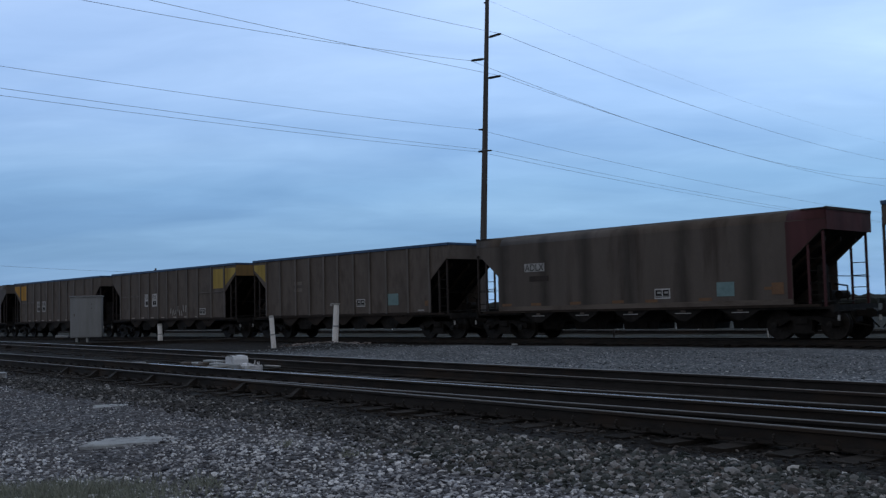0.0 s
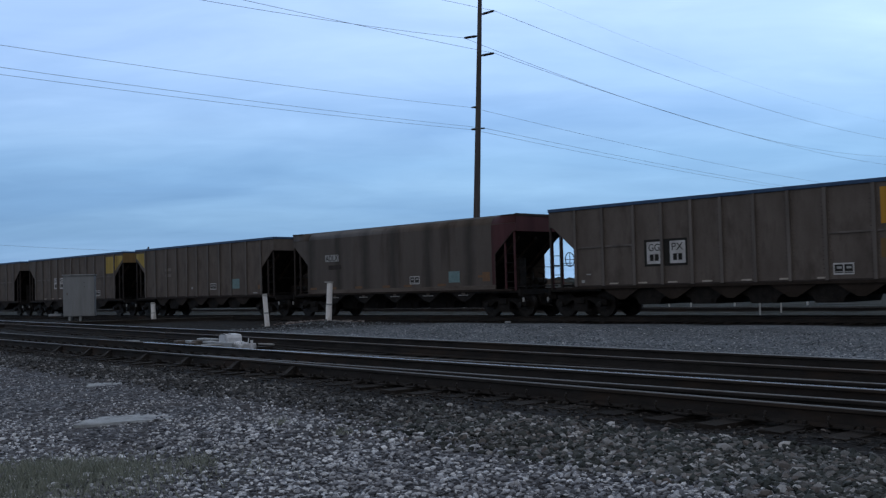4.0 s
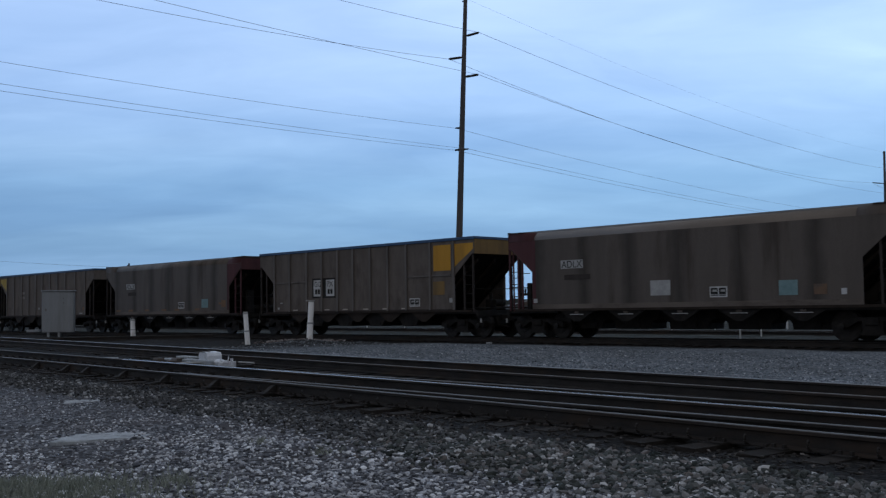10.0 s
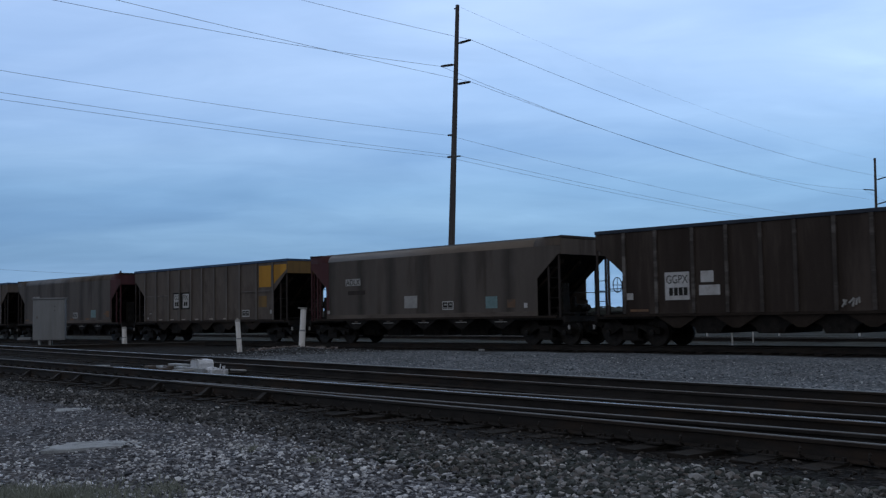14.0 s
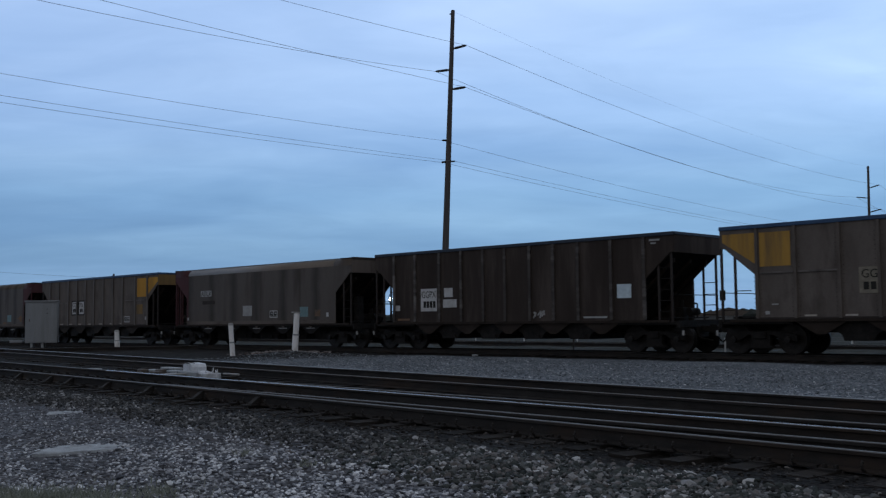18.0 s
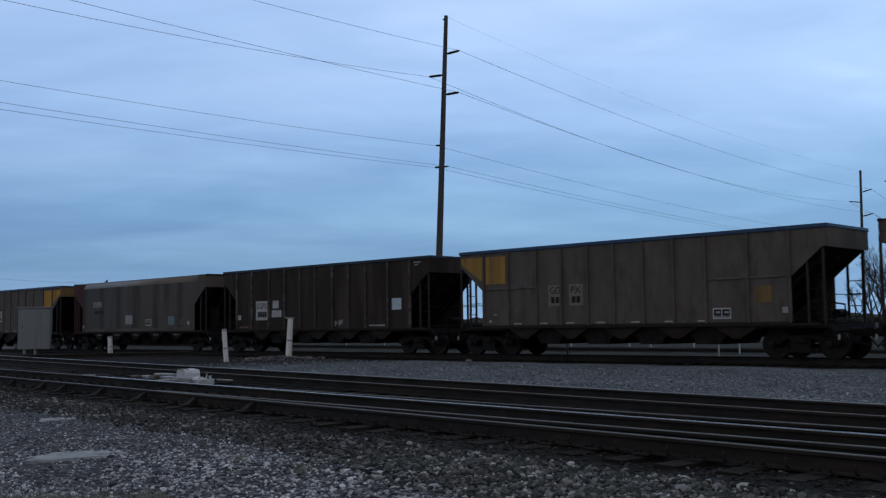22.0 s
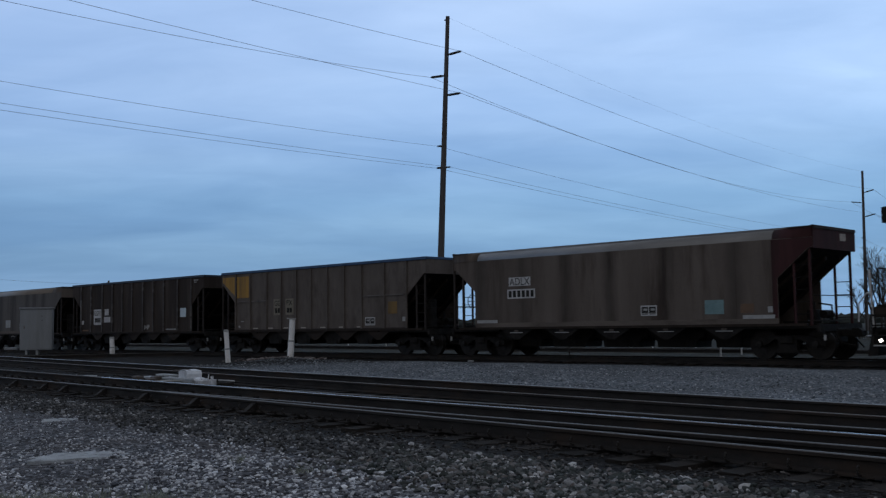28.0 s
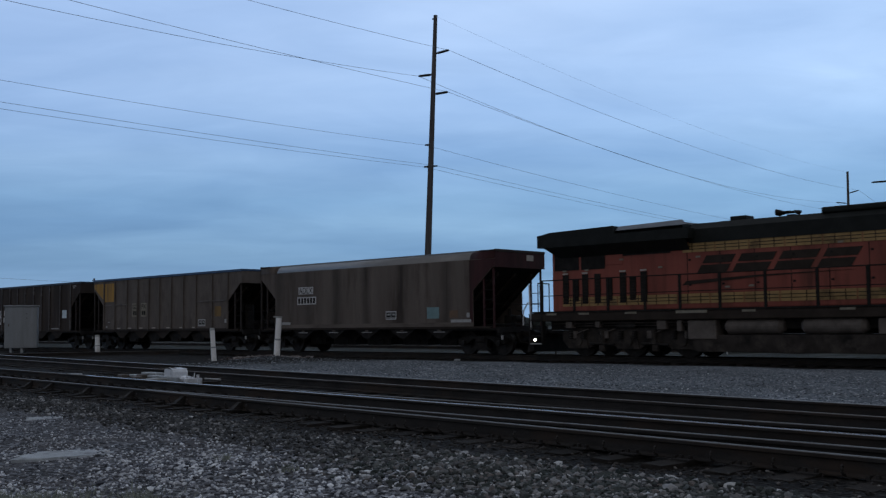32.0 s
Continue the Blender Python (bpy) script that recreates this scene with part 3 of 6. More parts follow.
def build_track(name, d, n, u, z, v0, v1, heads, label, tie_from, tie_to, step=0.53, plates_to=0.0, m=None):
    tr = thing(name, label, "railway track", kind="structure", m=m or along(d, n, u, 0, z - 0.17))
    for side, head in zip((1, -1), heads):
        pieces = ((v0, V_SW + 6.0, head), (V_SW + 6.0, v1, M_DULLHEAD)) if head is M_SHINE else ((v0, v1, head),)
        for a, b, h in pieces:
            part("rail", rail_mesh("rail", b - a, h), None, tr, m=pose(a, side * GAUGE / 2, 0))
    rnd = random.Random(7)
    v = tie_from
    while v < tie_to:
        part("tie", TIE, None, tr, m=pose(v, rnd.uniform(-0.06, 0.06), rnd.uniform(-0.012, 0.004), 0, 0, rnd.uniform(-1.5, 1.5)))
        if v < plates_to:
            for side in (1, -1):
                part("tie_plate", PLATE, None, tr, m=pose(v, side * GAUGE / 2, 0.0))
        v += step * rnd.uniform(0.98, 1.02)
    return tr


track_1 = build_track("track_1", T1_D, T1_N, T1_U, Z_T1, -14, 190, (M_DULLHEAD, M_SHINE), "rusty steel rails on dark timber ties, polished head", -5.94, 60, 0.61, plates_to=32)
# turnout rails leave the straight ones towards the right
for side, head in ((1, M_DULLHEAD), (-1, M_DULLHEAD)):
    bend = math.atan(0.040)
    start = pose(V_SW, side * GAUGE / 2 - 0.075, 0, 0, 0, 180) @ Matrix.Rotation(bend, 4, "Z")
    part("switch_rail", rail_mesh("switch_rail", V_SW + 12, head), None, track_1, m=start)
# sloping braces against the near rail by the switch points
bm = BM()
prism(bm, [(0.0, 0.0), (0.17, 0.0), (0.17, 0.02), (0.05, 0.11), (0.0, 0.13)], -0.055, 0.055)
bmesh.ops.rotate(bm, verts=bm.verts[:], cent=(0, 0, 0), matrix=Matrix.Rotation(math.pi / 2, 3, "Z"))
block(bm, -0.12, 0.12, -0.05, 0.26, -0.005, 0.016)
BRACE = to_mesh("rail_brace", bm, M_RAIL)
for v in (13.6, 15.4, 17.3, 19.15, 21.05, 22.2, 24.1):
    part("rail_brace", BRACE, None, track_1, m=pose(v, GAUGE / 2 + 0.012, 0.005))
# spring clips curl up from the rail foot
bm = BM()
arc = [(0.075 + 0.05 * math.sin(q), 0.02 + 0.045 * (1 - math.cos(q))) for q in np.linspace(0, 2.5, 7)]
for p_, q_ in zip(arc, arc[1:]):
    rod(bm, (0.0, p_[0], p_[1]), (0.012, q_[0], q_[1]), 0.011, 6)
CLIP = to_mesh("spring_clip", bm, M_WHEEL)
for k in range(34):
    part("spring_clip", CLIP, None, track_1, m=pose(-3.2 + 0.61 * k, GAUGE / 2, 0.0))
track_2 = build_track("track_2", T2_D, T2_N, T2_U, Z_T1, -14, 190, (M_RUSTHEAD, M_MIDHEAD), "dull brown rails on dark timber ties", -4, 58, 0.55)
track_3 = build_track("track_3", TR_D, TR_N, TR_U, Z_TR, -90, 190, (M_RAIL, M_RAIL), "dark rails and ballast under the train", -25, 95, 0.56, m=on_train_track(0, Z_TR - 0.17))
track_4 = build_track("track_4", TR_D, TR_N, 42.3, 0.06, -120, 190, (M_DULLHEAD, M_DULLHEAD), "yard rails in pale gravel behind the train", -30, 40, 0.56)

# ---- the train: shared meshes ----
WHEEL_R = 0.457


def wheelset_mesh(r=WHEEL_R):
    bm = BM()
    for s in (1, -1):
        y = s * 0.755
        rod(bm, (0, y - s * 0.055, 0), (0, y + s * 0.062, 0), r, 28)
        rod(bm, (0, y - s * 0.085, 0), (0, y - s * 0.055, 0), r + 0.028, 28)
        rod(bm, (0, y + s * 0.062, 0), (0, y + s * 0.085, 0), r * 0.45, 16)
        for k in range(4):
            a = math.pi / 2 * k + 0.4
            rod(bm, (math.cos(a) * r * 0.66, y + s * 0.06, math.sin(a) * r * 0.66), (math.cos(a) * r * 0.66, y + s * 0.072, math.sin(a) * r * 0.66), r * 0.12, 8)
    rod(bm, (0, -1.08, 0), (0, 1.08, 0), 0.075, 12)
    return to_mesh("wheelset", bm, M_WHEEL)


def truck_mesh():
    """Two cast side frames, a bolster and spring groups."""
    bm = BM()
    for s in (1, -1):
        y0, y1 = (0.93, 1.10) if s > 0 else (-1.10, -0.93)
        prism(bm, [(-1.17, 0.42), (-1.17, 0.60), (-0.55, 0.72), (0.55, 0.72), (1.17, 0.60), (1.17, 0.42), (0.72, 0.42), (0.42, 0.60), (0.30, 0.60), (0.30, 0.30), (0.42, 0.20), (-0.42, 0.20), (-0.30, 0.30), (-0.30, 0.60), (-0.42, 0.60), (-0.72, 0.42)], y0, y1)
        for x in (-0.16, 0, 0.16):
            rod(bm, (x, s * 1.01, 0.24), (x, s * 1.01, 0.5), 0.07, 8)
    block(bm, -0.2, 0.2, -1.16, 1.16, 0.48, 0.70, 0.03)
    for x in (-0.36, 0.36):
        block(bm, x - 0.05, x + 0.05, -0.78, 0.78, 0.30, 0.42, 0.01)
    block(bm, -0.34, 0.34, -0.08, 0.08, 0.28, 0.44)
    return to_mesh("truck", bm, M_UNDER)


def cap_mesh():
    bm = BM()
    rod(bm, (0, 1.08, 0), (0, 1.17, 0), 0.10, 12)
    return to_mesh("bearing_cap", bm, M_WHEEL)


def coupler_mesh():
    bm = BM()
    block(bm, -0.55, 0.35, -0.09, 0.09, 0.68, 0.88, 0.02)
    prism(bm, [(0.3, 0.66), (0.3, 0.92), (0.52, 0.92), (0.62, 0.84), (0.62, 0.70), (0.52, 0.66)], -0.16, 0.14)
    rod(bm, (0.25, 0.15, 0.66), (0.45, 0.35, 0.35), 0.025, 8)
    return to_mesh("coupler", bm, M_UNDER)


WHEELSET, TRUCK, CAP, COUPLER = wheelset_mesh(), truck_mesh(), cap_mesh(), coupler_mesh()
WHEELS = []


def add_truck(car, x):
    tk = part("truck", TRUCK, None, car, m=pose(x, 0, 0))
    for dx in (-0.89, 0.89):
        ws = part("wheelset", WHEELSET, None, tk, "worn steel wheelset", pose(dx, 0, WHEEL_R))
        WHEELS.append((ws, dx, WHEEL_R))
        for turn in (0, 180):
            part("bearing_cap", CAP, None, tk, m=pose(dx, 0, WHEEL_R, 0, 0, turn))


def decal(car, name, x0, x1, z0, z1, mat, y=1.465, label=""):
    bm = BM()
    block(bm, x0, x1, y, y + 0.006, z0, z1)
    return part(name, bm, mat, car, label)


def lettering(car, text, x_left, z0, height, width, y, mat=None, label="black reporting letters"):
    """Built-in font, read from the camera's side, set on the car's flank."""
    cu = bpy.data.curves.new("letters", "FONT")
    cu.body, cu.extrude = text, 0.002
    tmp = bpy.data.objects.new("letters", cu)
    scene.collection.objects.link(tmp)
    bpy.context.view_layer.update()
    me = bpy.data.meshes.new_from_object(tmp.evaluated_get(bpy.context.evaluated_depsgraph_get()))
    bpy.data.objects.remove(tmp)
    co = np.empty(len(me.vertices) * 3)
    me.vertices.foreach_get("co", co)
    co = co.reshape(-1, 3)
    lo, hi = co.min(0), co.max(0)
    out = np.empty_like(co)
    out[:, 0] = x_left - (co[:, 0] - lo[0]) / (hi[0] - lo[0]) * width
    out[:, 1] = y + co[:, 2]
    out[:, 2] = z0 + (co[:, 1] - lo[1]) / (hi[1] - lo[1]) * height
    me.vertices.foreach_set("co", out.ravel())
    me.materials.clear()
    me.materials.append(mat or M_BLACK)
    return part("lettering", me, None, car, label)


HL, HW = 7.27, 1.46          # half length of the body at the top, half width
Z_TOP, Z_SILL = 3.93, 1.10
CURB_Z = 3.58                # where a smooth flank begins to curve in


def side_outline(top):
    return [(-6.14, Z_SILL), (6.14, Z_SILL), (6.14, 2.43), (7.12, 3.27), (HL, 3.30), (HL, top), (-HL, top), (-HL, 3.30), (-7.12, 3.27), (-6.14, 2.43)]


def hopper_car(style, s0, label):
    """A coal hopper car with sloped ends. style: body material, end materials, ribs or smooth sides."""
    car = thing("hopper_car", label, "hopper car", "coal hopper cars of the train")
    body = style["body"]
    smooth = style.get("smooth", False)
    for s in (1, -1):
        bm = BM()
        y0, y1 = (HW - 0.03, HW) if s > 0 else (-HW, -HW + 0.03)
        prism(bm, side_outline(CURB_Z + 0.02 if smooth else Z_TOP - 0.05), y0, y1)
        part("side_sheet", bm, body, car)
        if smooth:
            # side tops curve in to a narrower rim; towards the ends they run out into a flat box
            ends = style.get("ends", (body, body))
            top = Z_TOP - 0.03
            arc = [(s * (HW - 0.30 * (1 - math.cos(q))), CURB_Z + (top - CURB_Z) * math.sin(q)) for q in np.linspace(0, math.pi / 2, 7)]
            flat = [(s * HW, z) for _, z in arc]
            for k, stations in enumerate((((-HL, flat), (-6.55, flat), (-6.0, arc)), ((-6.0, arc), (6.0, arc)), ((6.0, arc), (6.55, flat), (HL, flat)))):
                bm = BM()
                mat = style.get("curb", M_ROOFSHEET) if k == 1 else (ends[0] if k == 0 else ends[1])
                lines = [[[bm.verts.new((x, yy - s * inset, zz)) for yy, zz in prof] for x, prof in stations] for inset in (0.0, 0.025)]
                for shell in lines:
                    for la, lb in zip(shell, shell[1:]):
                        for q in range(6):
                            bm.faces.new((la[q], lb[q], lb[q + 1], la[q + 1])).smooth = True
                for q in range(6):
                    for end in (0, -1):
                        bm.faces.new((lines[0][end][q], lines[0][end][q + 1], lines[1][end][q + 1], lines[1][end][q]))
                bmesh.ops.recalc_face_normals(bm, faces=bm.faces[:])
                part("curb_sheet", bm, mat, car, "dull grey curved roof curb" if k == 1 and "curb" not in style else "")
            for e in (1, -1):
                # flat cover over the end box
                bm = BM()
                block(bm, min(e * 6.5, e * HL), max(e * 6.5, e * HL), min(s * (HW - 0.32), s * (HW + 0.03)), max(s * (HW - 0.32), s * (HW + 0.03)), top - 0.012, top + 0.03, 0.008)
                part("corner_cap", bm, M_BAND, car)
            yi = s * (HW - 0.30)
            bm = BM()
            block(bm, -HL, HL, yi - 0.05, yi + 0.05, Z_TOP - 0.07, Z_TOP + 0.02)
            part("top_rim", bm, M_ROOFSHEET, car)
            for x in SEAMS:
                bm = BM()
                block(bm, x - 0.025, x + 0.025, s * HW - 0.004, s * HW + 0.006, Z_SILL + 0.145, CURB_Z)
                part("seam_strip", bm, body, car)
        else:
            bm = BM()
            block(bm, -HL - 0.03, HL + 0.03, s * HW - 0.06, s * HW + 0.045, Z_TOP - 0.10, Z_TOP + 0.02, 0.015)
            part("top_rim", bm, style.get("rim", M_RIM), car, "dark steel top rim with painted sky tint")
            for x in style["ribs"]:
                bm = BM()
                zb = Z_SILL if abs(x) < 6.2 else 2.5
                w = style.get("rib_w", 0.055)
                block(bm, x - w, x + w, min(s * HW, s * (HW + 0.055)), max(s * HW, s * (HW + 0.055)), zb, Z_TOP - 0.10)
                part("rib", bm, style.get("rib_mat", M_RIB), car)
        # end post of the flank and the sill
        bm = BM()
        block(bm, -7.0, 7.0, s * HW - 0.09, s * HW + 0.012, Z_SILL - 0.10, Z_SILL - 0.02)
        part("side_sill", bm, M_DECK, car)
        bm = BM()
        block(bm, -6.13, 6.13, s * HW - 0.05, s * HW + 0.012, Z_SILL - 0.02, Z_SILL + (0.14 if smooth else 0.03), 0.006)
        part("sill_plate", bm, style.get("sill", M_DUSTYSILL if smooth else M_BAND), car)
        for e in (1, -1):
            y = s * (HW - 0.07)
            stiles = ((7.28, 0.035, 3.47), (6.86, 0.038, 3.15), (7.10, 0.016, 3.38), (6.66, 0.026, 2.92)) if (s, e) == (1, 1) and style.get("ladder") else ((7.28, 0.035, 3.47), (6.82, 0.034, 3.1)) if (s, e) == (1, 1) else ((7.13, 0.035, 3.47), (6.64, 0.032, 2.95))
            for x, w, zt in stiles:
                bm = BM()
                block(bm, e * x - w, e * x + w, y - 0.03, y + 0.03, 1.0, zt)
                part("end_post", bm, style.get("posts", {}).get(e, M_BAND), car)
            if (s, e) == (1, 1) and not style.get("ladder"):
                rungs = ((1.36, 7.28, 6.82), (1.95, 6.82, 6.3))
            elif (s, e) == (1, 1):
                rungs = ((2.46, 7.33, 6.84), (2.0, 7.28, 6.86), (1.55, 7.28, 6.86), (2.40, 6.86, 6.30), (1.75, 6.86, 6.5))
            elif (s, e) == (-1, -1):
                rungs = ((2.35, 7.13, 6.64), (1.95, 7.13, 6.64), (1.58, 7.13, 6.64), (1.25, 7.13, 6.64))
            else:
                rungs = [(1.35 + 0.36 * k, 7.13, 6.64) for k in range(5)]
            for z, xa, xb in rungs:
                bm = BM()
                rod(bm, (e * xb, y, z), (e * xa, y, z), 0.014, 6)
                part("rung", bm, M_UNDER, car)
    ends = style.get("ends", (body, body))
    for e, emat in zip((-1, 1), ends):
        bm = BM()
        block(bm, e * HL - 0.02, e * HL + 0.02, -HW, HW, 3.27, Z_TOP - 0.03)
        part("end_panel", bm, emat, car)
        bm = BM()
        block(bm, e * HL - 0.05, e * HL + 0.05, -HW, HW, Z_TOP - 0.08, Z_TOP + 0.02, 0.012)
        part("end_rim", bm, M_BAND if smooth else style.get("rim", M_RIM), car)
        # Shade under the sloped end is painted: sheet and platform are near-black.
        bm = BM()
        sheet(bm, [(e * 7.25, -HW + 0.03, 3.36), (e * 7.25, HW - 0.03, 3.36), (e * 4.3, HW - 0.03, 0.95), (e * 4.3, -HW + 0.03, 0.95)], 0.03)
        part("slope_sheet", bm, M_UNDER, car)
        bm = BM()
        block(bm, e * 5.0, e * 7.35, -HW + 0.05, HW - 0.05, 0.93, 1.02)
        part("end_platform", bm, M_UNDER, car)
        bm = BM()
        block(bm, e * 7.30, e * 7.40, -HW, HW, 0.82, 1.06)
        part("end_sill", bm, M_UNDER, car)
        bm = BM()
        block(bm, e * 6.75, e * 7.42, -0.36, 0.36, 0.50, 0.93, 0.03)
        part("draft_gear", bm, M_UNDER, car)
        bm = BM()
        rod(bm, (e * 7.38, 0.45, 0.85), (e * 7.55, 0.42, 0.48), 0.03, 8)
        rod(bm, (e * 7.55, 0.42, 0.48), (e * 7.85, 0.15, 0.40), 0.03, 8)
        part("air_hose", bm, M_UNDER, car)
        part("coupler", COUPLER, None, car, m=pose(e * 7.45, 0, 0, 0, 0, 0 if e > 0 else 180))
        bm = BM()
        rod(bm, (e * 7.2, -HW + 0.08, 1.9), (e * 7.2, HW - 0.08, 1.9), 0.013, 6)
        part("cross_rail", bm, M_UNDER, car)
    # stiffeners under the sloped ends
    for e in (1, -1):
        for y in (-1.0, 0.0, 1.0):
            bm = BM()
            prism(bm, [(e * 7.0, 3.1), (e * 7.0, 2.98), (e * 5.5, 1.76), (e * 5.5, 1.88)][::e], y - 0.05, y + 0.05)
            part("stiffener", bm, M_DECK, car)
    # pale cut-lever handles by the couplers
    for e in (1, -1):
        for s in (1, -1):
            bm = BM()
            rod(bm, (e * 7.42, s * 0.2, 0.86), (e * 7.45, s * 1.35, 0.86), 0.014, 6)
            rod(bm, (e * 7.45, s * 1.35, 0.86), (e * 7.5, s * 1.38, 0.66), 0.02, 6)
            part("cut_lever", bm, M_UNDER, car)
            bm = BM()
            block(bm, e * 7.5 - 0.03, e * 7.5 + 0.03, s * 1.38 - 0.03, s * 1.38 + 0.03, 0.58, 0.74, 0.01)
            part("lever_grip", bm, M_PALEPLATE, car)
    # rivet rows beside the ribs
    if not smooth:
        vs, fs = [], []
        for x in style["ribs"]:
            zb = Z_SILL + 0.08 if abs(x) < 6.2 else 2.6
            for dx in (-0.11, 0.11):
                for k in range(int((Z_TOP - 0.2 - zb) / 0.13)):
                    z = zb + 0.13 * k
                    o = len(vs)
                    r = 0.016
                    vs += [(x + dx - r, HW, z), (x + dx, HW, z + r), (x + dx + r, HW, z), (x + dx, HW, z - r), (x + dx, HW + 0.014, z)]
                    fs += [(o, o + 1, o + 4), (o + 1, o + 2, o + 4), (o + 2, o + 3, o + 4), (o + 3, o, o + 4)]
        me = bpy.data.meshes.new("rivets")
        me.from_pydata(vs, [], fs)
        me.materials.append(M_BAND)
        tagged(part("rivets", me, None, car), kind="stuff")
    # hand brake at one end
    be = style.get("brake", 1)
    bm = BM()
    block(bm, be * 6.55, be * 6.75, 0.35, 0.75, 1.02, 2.25, 0.03)
    part("brake_stand", bm, M_UNDER, car)
    bm = BM()
    for k in range(16):
        a, b = 2 * math.pi * k / 16, 2 * math.pi * (k + 1) / 16
        rod(bm, (0, 0.26 * math.cos(a), 0.26 * math.sin(a)), (0, 0.26 * math.cos(b), 0.26 * math.sin(b)), 0.016, 6)
    for k in range(4):
        a = math.pi / 2 * k
        rod(bm, (0, 0, 0), (0, 0.26 * math.cos(a), 0.26 * math.sin(a)), 0.012, 6)
    part("brake_wheel", bm, M_UNDER, car, m=pose(be * 6.85, 0.85, 2.1))
    bm = BM()
    rod(bm, (be * 6.2, -1.1, 1.3), (be * 6.2, 0.2, 1.3), 0.2, 14)
    part("air_reservoir", bm, M_UNDER, car)
    # brake gear on the end platforms
    for e in (1, -1):
        bm = BM()
        block(bm, e * 6.35 - 0.15, e * 6.35 + 0.15, -0.6, -0.25, 1.02, 1.5, 0.03)
        rod(bm, (e * 6.35, -0.42, 1.5), (e * 6.35, -0.42, 1.75), 0.07, 8)
        part("control_valve", bm, M_UNDER, car)
        bm = BM()
        rod(bm, (e * 6.0, 0.9, 1.12), (e * 7.2, 0.9, 1.12), 0.03, 6)
        rod(bm, (e * 6.9, -1.2, 1.15), (e * 6.9, 1.2, 1.15), 0.025, 6)
        rod(bm, (e * 6.9, -0.5, 1.15), (e * 6.9, -0.5, 1.62), 0.025, 6)
        rod(bm, (e * 6.9, -0.5, 1.62), (e * 6.3, -0.9, 1.7), 0.025, 6)
        part("brake_pipe", bm, M_UNDER, car)
        bm = BM()
        rod(bm, (e * 6.75, -0.75, 1.35), (e * 6.75, -0.2, 1.35), 0.13, 10)
        part("brake_cylinder", bm, M_UNDER, car)
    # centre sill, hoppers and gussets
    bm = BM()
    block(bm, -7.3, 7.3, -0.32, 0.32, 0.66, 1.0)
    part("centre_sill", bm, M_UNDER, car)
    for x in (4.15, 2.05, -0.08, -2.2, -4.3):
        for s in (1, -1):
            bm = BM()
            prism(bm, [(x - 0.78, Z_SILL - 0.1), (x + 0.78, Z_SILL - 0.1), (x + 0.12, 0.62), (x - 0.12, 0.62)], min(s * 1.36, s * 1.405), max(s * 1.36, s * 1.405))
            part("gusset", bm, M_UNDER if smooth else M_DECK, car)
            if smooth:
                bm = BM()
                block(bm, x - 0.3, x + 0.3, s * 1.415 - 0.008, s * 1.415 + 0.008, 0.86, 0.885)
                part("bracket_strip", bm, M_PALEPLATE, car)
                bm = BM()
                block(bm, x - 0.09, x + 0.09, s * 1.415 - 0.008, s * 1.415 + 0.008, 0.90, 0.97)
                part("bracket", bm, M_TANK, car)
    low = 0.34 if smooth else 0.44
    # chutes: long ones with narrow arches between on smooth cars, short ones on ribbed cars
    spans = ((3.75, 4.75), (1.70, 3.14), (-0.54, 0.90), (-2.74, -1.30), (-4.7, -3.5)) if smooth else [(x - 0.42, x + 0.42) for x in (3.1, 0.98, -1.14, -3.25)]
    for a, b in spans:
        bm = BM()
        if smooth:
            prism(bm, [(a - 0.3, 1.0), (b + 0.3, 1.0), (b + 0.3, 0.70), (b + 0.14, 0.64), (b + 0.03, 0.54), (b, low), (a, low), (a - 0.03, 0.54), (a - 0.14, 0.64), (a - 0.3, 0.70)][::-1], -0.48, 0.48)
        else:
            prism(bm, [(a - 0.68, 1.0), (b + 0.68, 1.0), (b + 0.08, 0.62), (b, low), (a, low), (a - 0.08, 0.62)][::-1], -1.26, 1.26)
        # Near-black colour carries the shade beneath the car body.
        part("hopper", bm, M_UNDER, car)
        x = (a + b) / 2
        for s in (1, -1):
            bm = BM()
            yd = s * (0.5 if smooth else 1.28)
            block(bm, x - 0.3, x + 0.3, yd - 0.02, yd + 0.02, low + 0.02, 0.6)
            part("hopper_door", bm, M_UNDER, car)
    for x in (6.2, -6.2):
        add_truck(car, x)
    # reflective strips along the sill
    for x in style.get("strips", ()):
        decal(car, "reflector_strip", x - 0.2, x + 0.2, 1.13, 1.19, style.get("strip_mat", M_PALEBAND), 1.474)
    CARS.append((car, s0))
    return car


CARS = []


def wing(car, e, mat, name="end_wing", y=HW, label=""):
    """The painted end field of a flank, following its sloped cut."""
    bm = BM()
    pts = [(5.97, Z_SILL + 0.15), (6.13, Z_SILL + 0.15), (6.13, 2.44), (7.11, 3.28), (7.26, 3.31), (7.26, CURB_Z), (5.97, CURB_Z)]
    if name == "yellow_corner":
        pts = [(6.12, 2.76), (7.20, 3.46), (7.20, 3.70), (6.12, 3.70)]
    prism(bm, [(e * a, b) for a, b in (pts if e > 0 else pts[::-1])], y + 0.001, y + 0.007)
    return part(name, bm, mat, car, label)


def stencil_box(car, x, z):
    decal(car, "stencil_frame", x - 0.31, x + 0.31, z - 0.17, z + 0.17, M_WHITE, 1.463, "white-framed service stencil")
    for dx in (0.145, -0.145):
        decal(car, "stencil_field", x + dx - 0.125, x + dx + 0.125, z - 0.125, z + 0.125, M_BLACK, 1.466)
        decal(car, "stencil_bar", x + dx - 0.09, x + dx + 0.06, z + 0.0, z + 0.07, M_PALEPLATE, 1.471)
    decal(car, "stencil_bar", x - 0.28, x + 0.28, z - 0.10, z - 0.075, M_PALEPLATE, 1.471)


